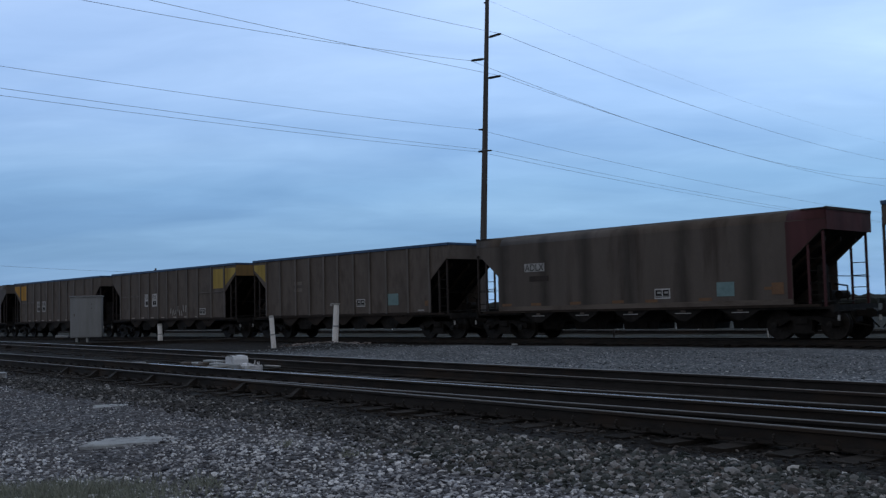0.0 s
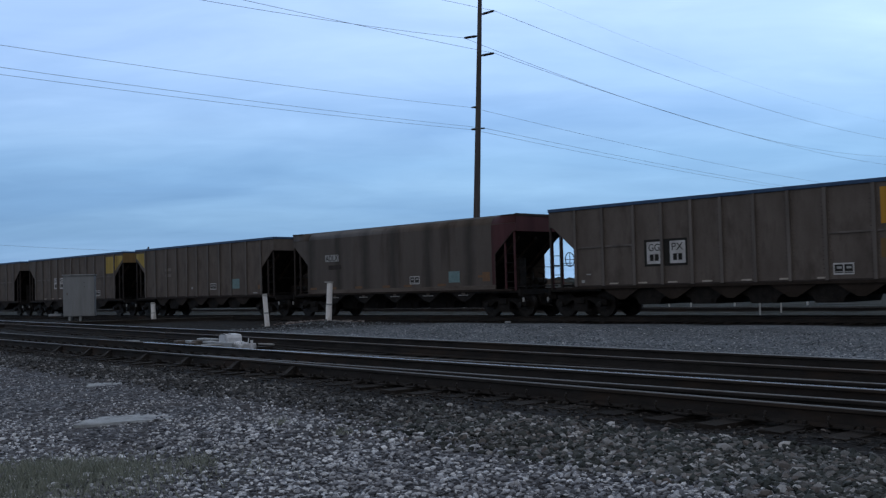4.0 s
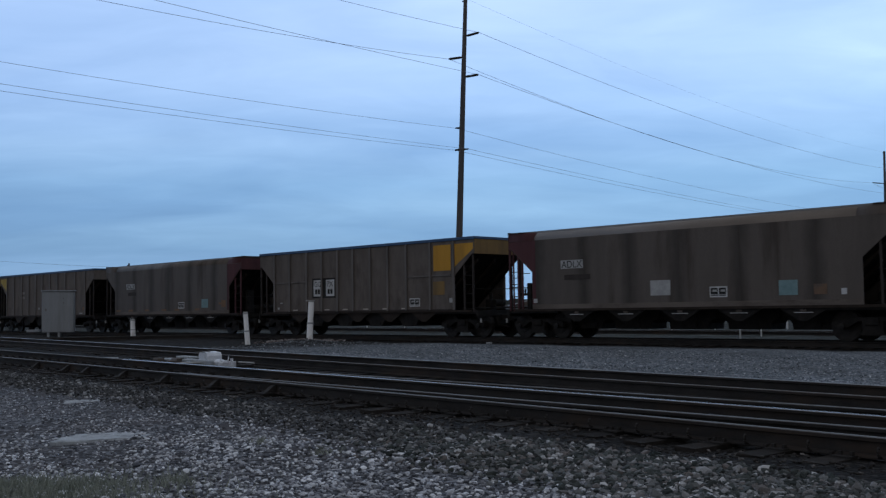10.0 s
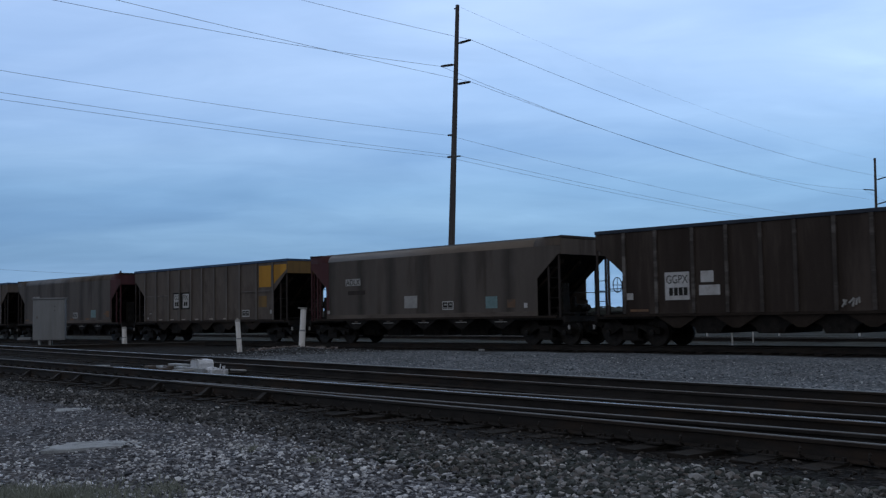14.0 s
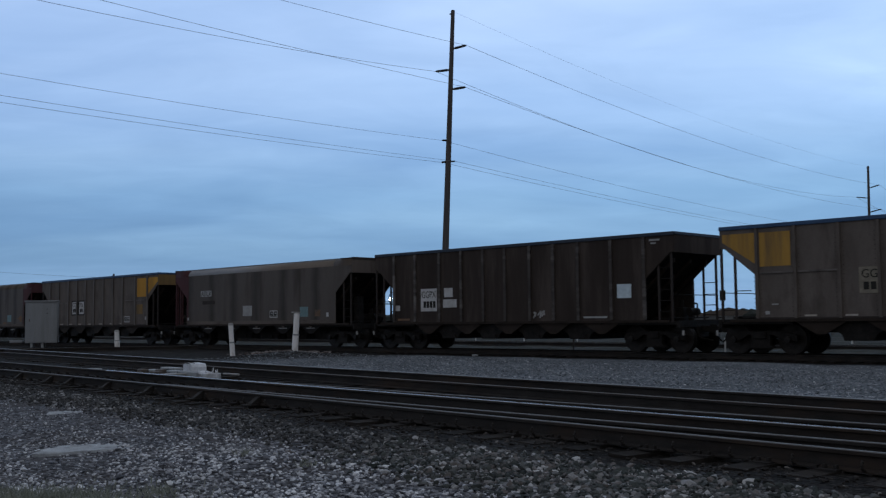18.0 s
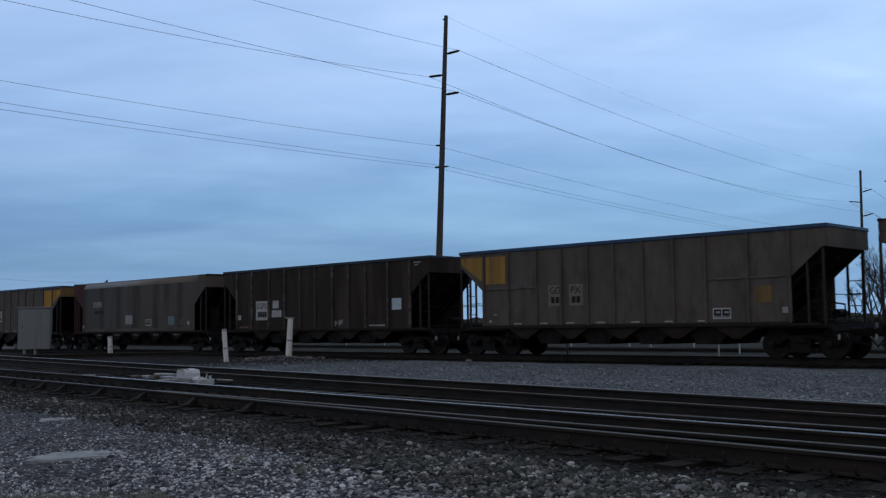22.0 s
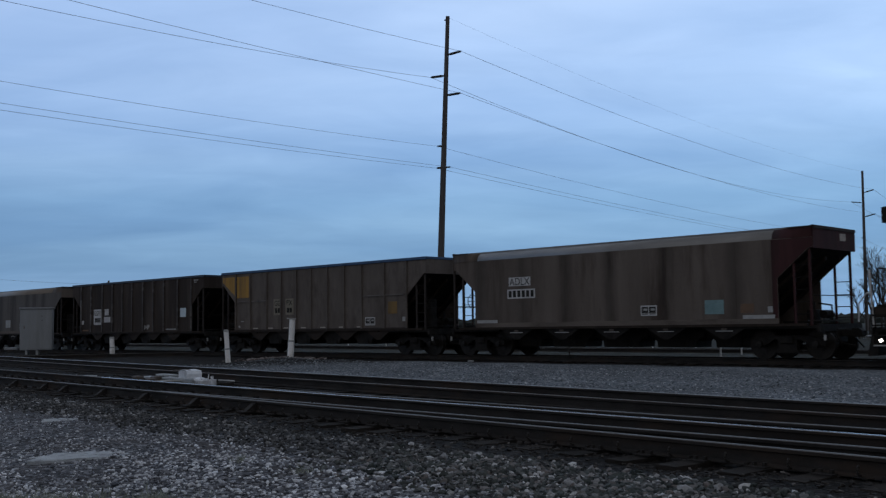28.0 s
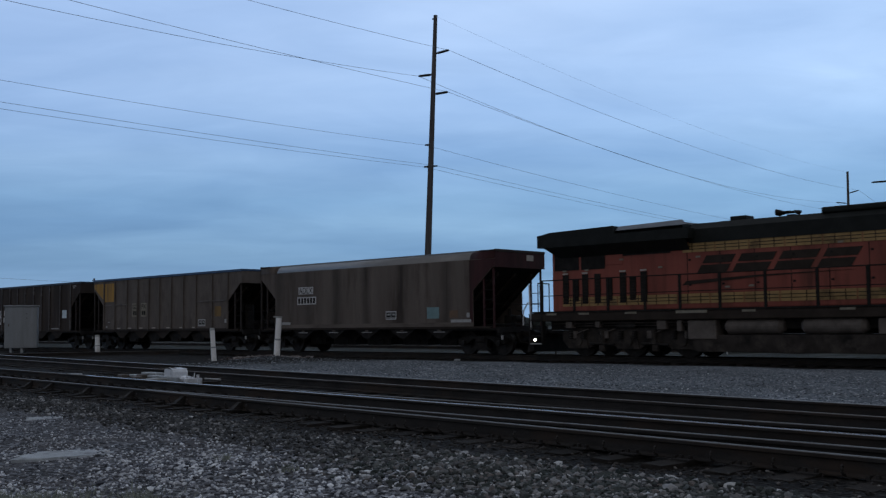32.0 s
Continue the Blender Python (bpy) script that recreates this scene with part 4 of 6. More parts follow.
def split_marks(car, x, z, framed, mat):
    """Two pale squares with letters above and a number bar below."""
    if framed:
        decal(car, "black_field", x - 1.62 + 0.75, x + 0.82, z - 0.45, z + 0.45, M_BLACK, 1.462)
    for k, txt in enumerate(("GG", "PX")):
        xc = x + 0.42 - 0.92 * k
        h = 0.37
        decal(car, "mark_panel", xc - 0.30, xc + 0.30, z - h, z + h, mat, 1.467, "pale square reporting panel")
        lettering(car, txt, xc + 0.22, z + 0.06, 0.24, 0.44, 1.476)
        for q in (0.10, -0.10):
            decal(car, "number_bar", xc + q - 0.075, xc + q + 0.075, z - 0.27, z - 0.05, M_BLACK, 1.474)


def dashes(car, y=1.467):
    for x in (4.4, 3.2, 2.0, 0.7, -0.7, -2.0, -3.2):
        decal(car, "sill_dash", x - 0.18, x + 0.18, 1.15, 1.20, M_PALEBAND, y)


def corner_bits(car, e=-1):
    decal(car, "small_plate", e * 5.95 - 0.09, e * 5.95 + 0.09, 1.38, 1.56, M_PALEPLATE)
    decal(car, "small_plate", e * -5.75 - 0.07, e * -5.75 + 0.07, 1.22, 1.32, M_PALEPLATE)
    decal(car, "small_plate", e * -5.5 - 0.1, e * -5.5 + 0.1, 1.50, 1.54, M_PALEPLATE)


RIBS = (6.05, 4.83, 3.50, 2.37, 1.22, 0.13, -1.03, -2.18, -3.34, -4.78, -6.13)


def yellow_fields(car, e, mat=M_YELLOW):
    decal(car, "yellow_panel", min(e * 4.97, e * 5.96), max(e * 4.97, e * 5.96), 2.66, 3.69, mat, 1.462, "faded yellow square")
    wing(car, e, mat, "yellow_corner", label="faded yellow corner field")


def ridges(car):
    for a, b in ((-5.98, -4.82), (-4.72, -3.42), (3.42, 4.75), (4.9, 5.98)):
        bm = BM()
        block(bm, a, b, HW - 0.002, HW + 0.04, 2.45, 2.50)
        part("ridge", bm, M_RIB, car)


SPACING = 16.22
S_A = 21.62


def build_cars():
    # far cars first: the train's head end
    e_car = hopper_car(dict(body=M_ALU, smooth=True, curb=M_ALU, ends=(M_ALU, M_RED), brake=-1), S_A + 4 * SPACING, "grimy aluminium coal hopper car near the head end")
    decal(e_car, "plate", -4.2, -3.55, 1.4, 1.84, M_TEAL)

    d_car = hopper_car(dict(body=M_BROWN, ribs=RIBS, brake=-1), S_A + 3 * SPACING, "grey-brown ribbed coal hopper with yellow corner field")
    yellow_fields(d_car, 1)
    split_marks(d_car, 2.3, 2.15, False, M_PALEPLATE)
    ridges(d_car)
    dashes(d_car)

    c_car = hopper_car(dict(body=M_BROWN, ribs=RIBS, ends=(M_DULLYELLOW, M_BROWN), brake=1), S_A + 2 * SPACING, "grey-brown ribbed coal hopper, yellow fields and white scrawls")
    yellow_fields(c_car, -1, M_PALEYELLOW)
    split_marks(c_car, 2.2, 2.2, False, M_WHITE)
    stencil_box(c_car, -3.8, 1.45)
    ridges(c_car)
    dashes(c_car)
    rnd = random.Random(3)
    for k in range(9):
        bm = BM()
        x = -0.2 - 0.22 * k + rnd.uniform(-0.05, 0.05)
        z = 1.25 + rnd.uniform(0, 0.25)
        rod(bm, (x, 1.467, z), (x + rnd.uniform(-0.15, 0.1), 1.467, z + rnd.uniform(0.15, 0.4)), 0.03, 6)
        part("paint_scrawl", bm, M_PALEPLATE, c_car, "white paint scrawl")

    b_car = hopper_car(dict(body=M_BROWN, ribs=RIBS, brake=1), S_A + SPACING, "grey-brown ribbed coal hopper with a blue-green plate")
    decal(b_car, "plate", -4.1, -3.3, 1.45, 1.95, M_TEAL, label="pale blue-green plate")
    stencil_box(b_car, -1.5, 1.6)
    wing(b_car, 1, M_PALEYELLOW, "yellow_corner", label="soiled yellow corner field")
    for z in (2.24, 2.56):
        decal(b_car, "mark_bar", 3.02, 3.68, z, z + 0.17, M_CURB)
    decal(b_car, "small_plate", 0.62, 0.78, 1.5, 1.62, M_PALEPLATE)
    decal(b_car, "small_plate", -5.75, -5.35, 1.18, 1.23, M_PALEPLATE)
    decal(b_car, "small_plate", -6.0, -5.8, 1.38, 1.60, M_ORANGEBAND)

    a_car = hopper_car(dict(body=M_ALU, smooth=True, curb=M_ALU, ends=(M_RED, M_ALU), posts={-1: M_RED}, brake=-1), S_A, "grimy aluminium coal hopper with a faded red end")
    wing(a_car, -1, M_RED, label="faded red end field")
    decal(a_car, "mark_panel", 3.74, 4.74, 2.53, 2.84, M_PALEPLATE)
    lettering(a_car, "ADLX", 4.70, 2.56, 0.25, 0.92, 1.472)
    decal(a_car, "number_bar", 3.55, 4.5, 2.16, 2.36, M_BAND, 1.470)
    stencil_box(a_car, -1.45, 1.54)
    decal(a_car, "plate", -4.16, -3.53, 1.39, 1.84, M_TEAL, label="pale blue-green plate")
    decal(a_car, "orange_patch", -5.85, -5.45, 1.4, 1.76, M_ORANGEBAND, label="orange patch with drips")
    decal(a_car, "orange_patch", -5.5, -5.2, 1.55, 1.64, M_ORANGEBAND)
    for x in (5.7, 4.2, 2.3, 0.4, -1.0, -3.1):
        decal(a_car, "orange_strip", x - 0.25, x + 0.25, 1.26, 1.36, M_ORANGEBAND)

    car1 = hopper_car(dict(body=M_BROWN, ribs=RIBS, ends=(M_DULLYELLOW, M_BROWN), brake=1), S_A - SPACING, "grey-brown ribbed coal hopper, framed white marks, yellow fields")
    yellow_fields(car1, -1)
    split_marks(car1, 2.27, 2.16, True, M_WHITE)
    decal(car1, "soiled_patch", -5.6, -4.94, 1.7, 2.24, M_DULLYELLOW)
    stencil_box(car1, -3.83, 1.42)
    ridges(car1)
    dashes(car1)
    corner_bits(car1)

    car2 = hopper_car(dict(body=M_ALU, smooth=True, curb=M_CURB, ladder=True, ends=(M_WARMALU, M_RED), posts={1: M_RED}, brake=-1), S_A - 2 * SPACING - 0.12, "grimy aluminium coal hopper with red leading end")
    wing(car2, 1, M_RED, label="faded red end field")
    bm = BM()
    block(bm, 6.33, 6.55, 0.85, 1.3, 1.02, 2.05, 0.03)
    part("equipment_box", bm, M_UNDER, car2)
    bm = BM()
    block(bm, 6.56, 6.84, 1.1, 1.32, 1.58, 1.68)
    rod(bm, (6.7, 1.2, 1.68), (6.7, 1.2, 1.85), 0.04, 8)
    part("release_valve", bm, M_UNDER, car2)
    decal(car2, "mark_panel", 3.78, 4.78, 2.50, 2.80, M_PALEPLATE)
    lettering(car2, "ADLX", 4.74, 2.53, 0.24, 0.92, 1.472)
    decal(car2, "number_bar", 3.47, 4.62, 2.1, 2.28, M_BAND, 1.470)
    decal(car2, "plate", 0.22, 0.99, 1.47, 1.97, M_PALEPLATE, label="pale grey plate")
    stencil_box(car2, -1.54, 1.54)
    decal(car2, "plate", -4.18, -3.58, 1.39, 1.84, M_TEAL, label="pale blue-green plate")
    decal(car2, "small_plate", -5.66, -5.50, 1.38, 1.56, M_WHITE)
    decal(car2, "orange_patch", -5.08, -4.68, 1.4, 1.7, M_RUSTPATCH)
    decal(car2, "small_plate", 5.90, 6.07, 1.30, 1.45, M_PALEPLATE)

    car3 = hopper_car(dict(body=M_DARKBROWN, ribs=(6.1, 4.85, 3.46, 2.26, 1.1, 0.0, -1.2, -2.3, -3.4, -4.8, -6.13), rib_mat=M_RIBWORN, rib_w=0.06, sill=M_DARKBROWN, rim=M_DARKRIM, brake=1), S_A - 3 * SPACING, "dark brown rusty ribbed coal hopper with white panels")
    decal(car3, "mark_panel", 3.62, 4.53, 1.52, 2.42, M_WHITE, label="white reporting panel")
    lettering(car3, "GGPX", 4.47, 2.05, 0.27, 0.80, 1.472)
    for k in range(4):
        decal(car3, "number_bar", 4.30 - 0.18 * k - 0.07, 4.30 - 0.18 * k + 0.07, 1.66, 1.92, M_BLACK, 1.472)
    decal(car3, "plate", 2.74, 3.2, 2.06, 2.42, M_WHITE)
    decal(car3, "plate", 2.53, 3.27, 1.65, 1.97, M_WHITE)
    decal(car3, "small_plate", 5.78, 6.05, 1.56, 1.78, M_WHITE)
    decal(car3, "small_plate", 5.2, 5.9, 1.16, 1.24, M_ORANGEBAND)
    decal(car3, "plate", -5.6, -5.03, 1.83, 2.3, M_BLUEWHITE, label="pale blue-white plate")
    decal(car3, "small_plate", -6.75, -6.35, 3.68, 3.74, M_PALEPLATE)
    decal(car3, "small_plate", -6.6, -6.4, 3.58, 3.63, M_PALEPLATE)
    for k in range(6):
        bm = BM()
        x = -1.35 - 0.1 * k
        rod(bm, (x, 1.467, 1.2 + 0.05 * (k % 3)), (x - rnd.uniform(-0.1, 0.16), 1.467, 1.38 + rnd.uniform(0, 0.16)), 0.03, 6)
        part("paint_scrawl", bm, M_PALEPLATE, car3, "white paint scrawl")
    decal(car3, "small_plate", -4.6, -3.6, 1.17, 1.23, M_PALEPLATE)

    car4 = hopper_car(dict(body=M_BROWN, ribs=RIBS, rib_mat=M_BROWN, rib_w=0.045, brake=-1), S_A - 4 * SPACING, "grey-brown ribbed coal hopper with yellow leading fields")
    yellow_fields(car4, 1, M_FADEDYELLOW)
    split_marks(car4, 2.23, 2.15, False, M_DULLPLATE)
    decal(car4, "soiled_patch", -5.55, -5.0, 1.7, 2.2, M_DULLYELLOW)
    stencil_box(car4, -3.87, 1.40)
    ridges(car4)
    dashes(car4)
    corner_bits(car4)

    car5 = hopper_car(dict(body=M_WARMALU, smooth=True, ends=(M_DARKRED, M_WARMALU), posts={-1: M_DARKRED}, brake=1), S_A - 5 * SPACING + 0.16, "grimy aluminium coal hopper with a red trailing end")
    wing(car5, -1, M_DARKRED, label="faded red end field")
    bm = BM()
    block(bm, -HL - 0.035, -HL - 0.02, -0.75, -0.35, 3.56, 3.78)
    part("end_plate", bm, M_PALEBAND, car5, "pale plate on the red end")
    decal(car5, "mark_panel", 3.39, 4.42, 2.58, 2.90, M_WHITE)
    lettering(car5, "ADLX", 4.38, 2.61, 0.26, 0.95, 1.472)
    decal(car5, "mark_panel", 3.18, 4.50, 2.12, 2.46, M_WHITE)
    for k in range(6):
        decal(car5, "number_bar", 4.36 - 0.21 * k - 0.07, 4.36 - 0.21 * k + 0.07, 2.17, 2.41, M_BLACK, 1.472)
    stencil_box(car5, -1.62, 1.56)
    decal(car5, "plate", -4.35, -3.69, 1.40, 1.84, M_TEAL, label="pale blue-green plate")
    decal(car5, "pale_strip", -6.03, -4.98, 1.16, 1.35, M_PALEPLATE)
    decal(car5, "pale_strip", 5.01, 6.04, 1.16, 1.35, M_PALEPLATE)
    decal(car5, "small_plate", -5.96, -5.81, 1.42, 1.6, M_PALEPLATE)
    decal(car5, "rust_patch", -5.36, -4.91, 1.42, 1.7, M_RUSTPATCH)


build_cars()


# ---- locomotive: its radiator end leads ----
def locomotive(s0):
    loco = thing("locomotive", "grimy orange and dark green diesel locomotive with yellow stripes", "locomotive")
    bm = BM()
    block(bm, -10.5, 10.5, -1.5, 1.5, 1.22, 1.52, 0.03)
    part("underframe", bm, M_DECK, loco)
    bm = BM()
    block(bm, -9.9, 9.9, -1.12, 1.12, 0.92, 1.22)
    part("centre_sill", bm, M_UNDER, loco)
    bm = BM()
    block(bm, -10.2, 10.4, -1.53, 1.53, 1.52, 1.57)
    part("walkway", bm, M_UNDER, loco)
    # long hood
    bm = BM()
    block(bm, -5.6, 9.86, -1.06, 1.06, 1.57, 3.72, 0.04)
    part("long_hood", bm, M_ORANGE, loco, "grimy orange hood")
    bm = BM()
    hood = [(-1.10, 3.66), (1.10, 3.66), (1.10, 4.10), (0.85, 4.30), (-0.85, 4.30), (-1.10, 4.10)]
    rings = [[bm.verts.new((x, y, z)) for y, z in hood] for x in (-5.6, 4.3)]
    for i in range(6):
        bm.faces.new((rings[0][i], rings[0][(i + 1) % 6], rings[1][(i + 1) % 6], rings[1][i]))
    bm.faces.new(rings[0][::-1])
    bm.faces.new(rings[1])
    bmesh.ops.recalc_face_normals(bm, faces=bm.faces[:])
    part("hood_top", bm, M_LOCOGREEN, loco, "very dark green hood top")
    # radiator housing with its overhang
    bm = BM()
    prism(bm, [(4.1, 3.80), (10.18, 3.83), (10.18, 4.26), (9.9, 4.30), (9.6, 4.35), (6.95, 4.40), (6.9, 4.13), (4.1, 4.13)], -1.5, 1.5)
    prism(bm, [(4.45, 4.10), (6.9, 4.10), (6.9, 4.36), (4.75, 4.42), (4.45, 4.30)], -1.2, 1.2)
    part("radiator_housing", bm, M_LOCOGREEN, loco, "dark flared radiator housing")
    for s in (1, -1):
        bm = BM()
        sheet(bm, [(4.3, s * 1.07, 3.46), (9.5, s * 1.07, 3.46), (9.9, s * 1.49, 3.82), (4.2, s * 1.49, 3.82)], 0.02)
        part("radiator_flare", bm, M_LOCOGREEN, loco)
        bm = BM()
        sheet(bm, [(4.2, s * 1.40, 4.25), (6.9, s * 1.40, 4.23), (6.9, s * 1.2, 4.38), (4.45, s * 1.2, 4.43)], 0.02)
        part("roof_sheet", bm, M_LOCOROOF, loco, "weathered silver roof sheet")
        # yellow stripes in panels
        for z0, z1, xa in ((3.37, 3.66, 4.55), (1.74, 2.05, 9.4)):
            x = xa
            while x > -5.4:
                w = 1.16
                bm = BM()
                block(bm, x - w + 0.03, x, s * 1.065 - 0.012, s * 1.065 + 0.012, z0, z1)
                part("yellow_stripe", bm, M_LOCOYELLOW, loco, "grimy yellow stripe")
                for q in (0.33, 0.66):
                    bm = BM()
                    zq = z0 + (z1 - z0) * q
                    block(bm, x - w + 0.05, x - 0.02, s * 1.078 - 0.005, s * 1.078 + 0.005, zq - 0.012, zq + 0.012)
                    part("latch_bar", bm, M_DECK, loco)
                for q in (0.3, 0.7):
                    bm = BM()
                    block(bm, x - w * q - 0.012, x - w * q + 0.012, s * 1.081 - 0.005, s * 1.081 + 0.005, z0, z1)
                    part("latch_bar", bm, M_DECK, loco)
                x -= w
        # dark louvred openings of the radiator end
        for k in range(8):
            x = (9.26, 8.82, 8.42, 7.90, 7.42, 6.86, 6.47, 6.04)[k]
            tall = k not in (1, 4, 6)
            bm = BM()
            z1 = 2.84 if tall else 2.68
            block(bm, x - 0.125, x + 0.125, s * 1.072 - 0.014, s * 1.072 + 0.014, 1.82 if tall else 1.95, z1)
            lou = part("louvre", bm, M_UNDER, loco, "dark louvre opening")
            bm = BM()
            for q in range(8):
                z = 1.9 + q * (z1 - 1.95) / 8
                block(bm, x - 0.11, x + 0.11, s * 1.088 - 0.008, s * 1.088 + 0.008, z, z + 0.03)
            part("slat", bm, M_DECK, lou)
            if k in (0, 2, 5, 7):
                bm = BM()
                block(bm, x - 0.11, x + 0.13, s * 1.078 - 0.008, s * 1.078 + 0.008, z1 + 0.02, z1 + 0.07)
                part("louvre_tag", bm, M_PALEBAND, lou, "pale strip above the opening")
        # dark intake screens under the overhang, split by slanted braces; third strip is its painted shadow
        for xa, xb, za, zb in ((7.58, 8.58, 3.00, 3.60), (8.68, 9.74, 3.00, 3.60), (5.0, 6.85, 3.40, 3.60)):
            bm = BM()
            block(bm, xa, xb, s * 1.066 - 0.01, s * 1.066 + 0.01, za, zb)
            part("intake_screen", bm, M_UNDER, loco, "dark intake screen and painted overhang shadow")
        bm = BM()
        block(bm, 6.85, 7.55, s * 1.07 - 0.012, s * 1.07 + 0.012, 3.12, 3.5, 0.008)
        part("intake_door", bm, M_ORANGE, loco)
        # hood door seams
        x = 4.4
        while x > -5.4:
            bm = BM()
            block(bm, x - 0.012, x + 0.012, s * 1.06 - 0.006, s * 1.06 + 0.006, 2.06, 3.36)
            part("door_seam", bm, M_UNDER, loco)
            for z in (2.3, 3.1):
                bm = BM()
                block(bm, x - 0.13, x - 0.05, s * 1.066 - 0.012, s * 1.066 + 0.012, z, z + 0.06)
                part("hinge", bm, M_UNDER, loco)
            x -= 1.16
        # hand rails
        prev = None
        for x in (10.0, 8.6, 7.2, 5.75, 4.45, 3.05, 1.55, -0.05, -1.5, -3.0, -4.6, -6.2):
            bm = BM()
            block(bm, x - 0.045, x + 0.045, s * 1.49 - 0.02, s * 1.49 + 0.02, 1.57, 2.68)
            part("railing_post", bm, M_UNDER, loco)
            if prev is not None:
                bm = BM()
                rod(bm, (prev, s * 1.49, 2.66), (x, s * 1.49, 2.66), 0.02, 6)
                part("hand_rail", bm, M_UNDER, loco)
                bm = BM()
                rod(bm, (prev, s * 1.49, 2.12), (x, s * 1.49, 2.12), 0.014, 6)
                part("hand_rail", bm, M_UNDER, loco)
            prev = x
        # air tanks, fuel tank boxes
        for a, b in ((3.0, 1.1), (0.55, -1.35)):
            bm = BM()
            rod(bm, (b + 0.12, s * 1.2, 1.0), (a - 0.12, s * 1.2, 1.0), 0.25, 20)
            rod(bm, (a - 0.12, s * 1.2, 1.0), (a, s * 1.2, 1.0), 0.25, 20, 0.14)
            rod(bm, (b, s * 1.2, 1.0), (b + 0.12, s * 1.2, 1.0), 0.14, 20, 0.25)
            part("air_tank", bm, M_TANK, loco, "dusty grey air tank")
        bm = BM()
        block(bm, 3.25, 4.25, min(s * 0.9, s * 1.42), max(s * 0.9, s * 1.42), 0.60, 1.2, 0.03)
        part("equipment_box", bm, M_TANK, loco)
        bm = BM()
        block(bm, -2.6, -1.7, min(s * 0.9, s * 1.42), max(s * 0.9, s * 1.42), 0.75, 1.2, 0.03)
        part("equipment_box", bm, M_TANK, loco)
        bm = BM()
        rod(bm, (4.3, s * 1.36, 1.14), (9.6, s * 1.36, 1.14), 0.03, 8)
        rod(bm, (4.3, s * 1.3, 1.05), (9.2, s * 1.3, 1.05), 0.022, 8)
        part("sill_pipe", bm, M_TRUCK, loco)
        for x, w, z0 in ((8.9, 0.28, 0.98), (7.7, 0.2, 1.0), (5.2, 0.34, 0.92), (4.55, 0.16, 0.86)):
            bm = BM()
            block(bm, x - w / 2, x + w / 2, min(s * 1.2, s * 1.43), max(s * 1.2, s * 1.43), z0, 1.21, 0.02)
            part("sill_box", bm, M_TANK, loco)
        # pale sill plates
        for x in (9.6, 8.2, 6.3, 2.1, -0.9):
            bm = BM()
            block(bm, x - 0.22, x + 0.22, s * 1.505 - 0.006, s * 1.505 + 0.006, 1.44, 1.51)
            part("sill_plate", bm, M_DULLPLATE, loco)
        bm = BM()
        block(bm, 3.5, 4.6, s * 1.51 - 0.01, s * 1.51 + 0.01, 1.43, 1.55)
        part("sill_plate", bm, M_DULLPLATE, loco)
        for x, z in ((6.9, 3.28), (5.4, 2.95), (4.0, 3.22), (3.0, 2.23), (2.2, 2.24), (-0.6, 3.40), (9.3, 2.98), (8.35, 2.98)):
            bm = BM()
            block(bm, x - 0.08, x + 0.08, s * 1.078 - 0.008, s * 1.078 + 0.008, z - 0.03, z + 0.03)
            part("small_plate", bm, M_DULLPLATE, loco)
    # dark slanted emblem blocks and a wedge below them, near flank
    x = 4.05
    for k, w in enumerate((1.02, 1.15, 1.15, 1.02)):
        z0, z1, sl = 2.70, 3.24, 0.34
        bm = BM()
        for f0, f1 in ((0.0, 0.45), (0.55, 1.0)):
            za, zb = z0 + (z1 - z0) * f0, z0 + (z1 - z0) * f1
            prism(bm, [(x - sl * f0, za), (x - w - sl * f0, za), (x - w - sl * f1, zb), (x - sl * f1, zb)], 1.064, 1.074)
        part("emblem_block", bm, M_DECK, loco, "dark slanted emblem block")
        x -= w + 0.2
    bm = BM()
    prism(bm, [(4.6, 2.32), (4.45, 2.46), (2.0, 2.56), (-1.0, 2.60), (2.0, 2.50), (3.4, 2.40)], 1.062, 1.074)
    part("emblem_wedge", bm, M_DECK, loco, "dark wedge under the emblem")
    # roof gear
    bm = BM()
    block(bm, 2.72, 3.28, -0.28, 0.28, 4.36, 4.50, 0.03)
    part("exhaust_outlet", bm, M_LOCOGREEN, loco)
    bm = BM()
    block(bm, 2.45, 3.6, -0.4, 0.4, 4.28, 4.36, 0.03)
    part("outlet_base", bm, M_LOCOGREEN, loco)
    bm = BM()
    block(bm, -4.5, 0.0, -0.95, 0.95, 4.28, 4.46, 0.05)
    part("roof_hump", bm, M_LOCOGREEN, loco)
    bm = BM()
    block(bm, 1.2, 1.45, -0.1, 0.1, 4.3, 4.42)
    for q in (-0.12, 0.0, 0.12):
        rod(bm, (1.62, q, 4.50), (1.2 + q, q, 4.50), 0.035, 8)
        rod(bm, (1.78, q, 4.51), (1.60, q, 4.50), 0.105, 12, 0.04)
    rod(bm, (1.2, 0.12, 4.50), (1.02, 0.12, 4.44), 0.04, 12, 0.08)
    part("horn", bm, M_UNDER, loco, "black air horn cluster")
    # fuel tank
    bm = BM()
    prism(bm, [(4.1, 0.28), (3.9, 0.22), (-4.3, 0.22), (-4.5, 0.28), (-4.5, 0.74), (4.1, 0.74)], -1.38, 1.38)
    part("fuel_tank", bm, M_TRUCK, loco)
    # trucks
    for xc in (6.62, -6.62):
        bm = BM()
        for s in (1, -1):
            y0, y1 = (1.02, 1.16) if s > 0 else (-1.16, -1.02)
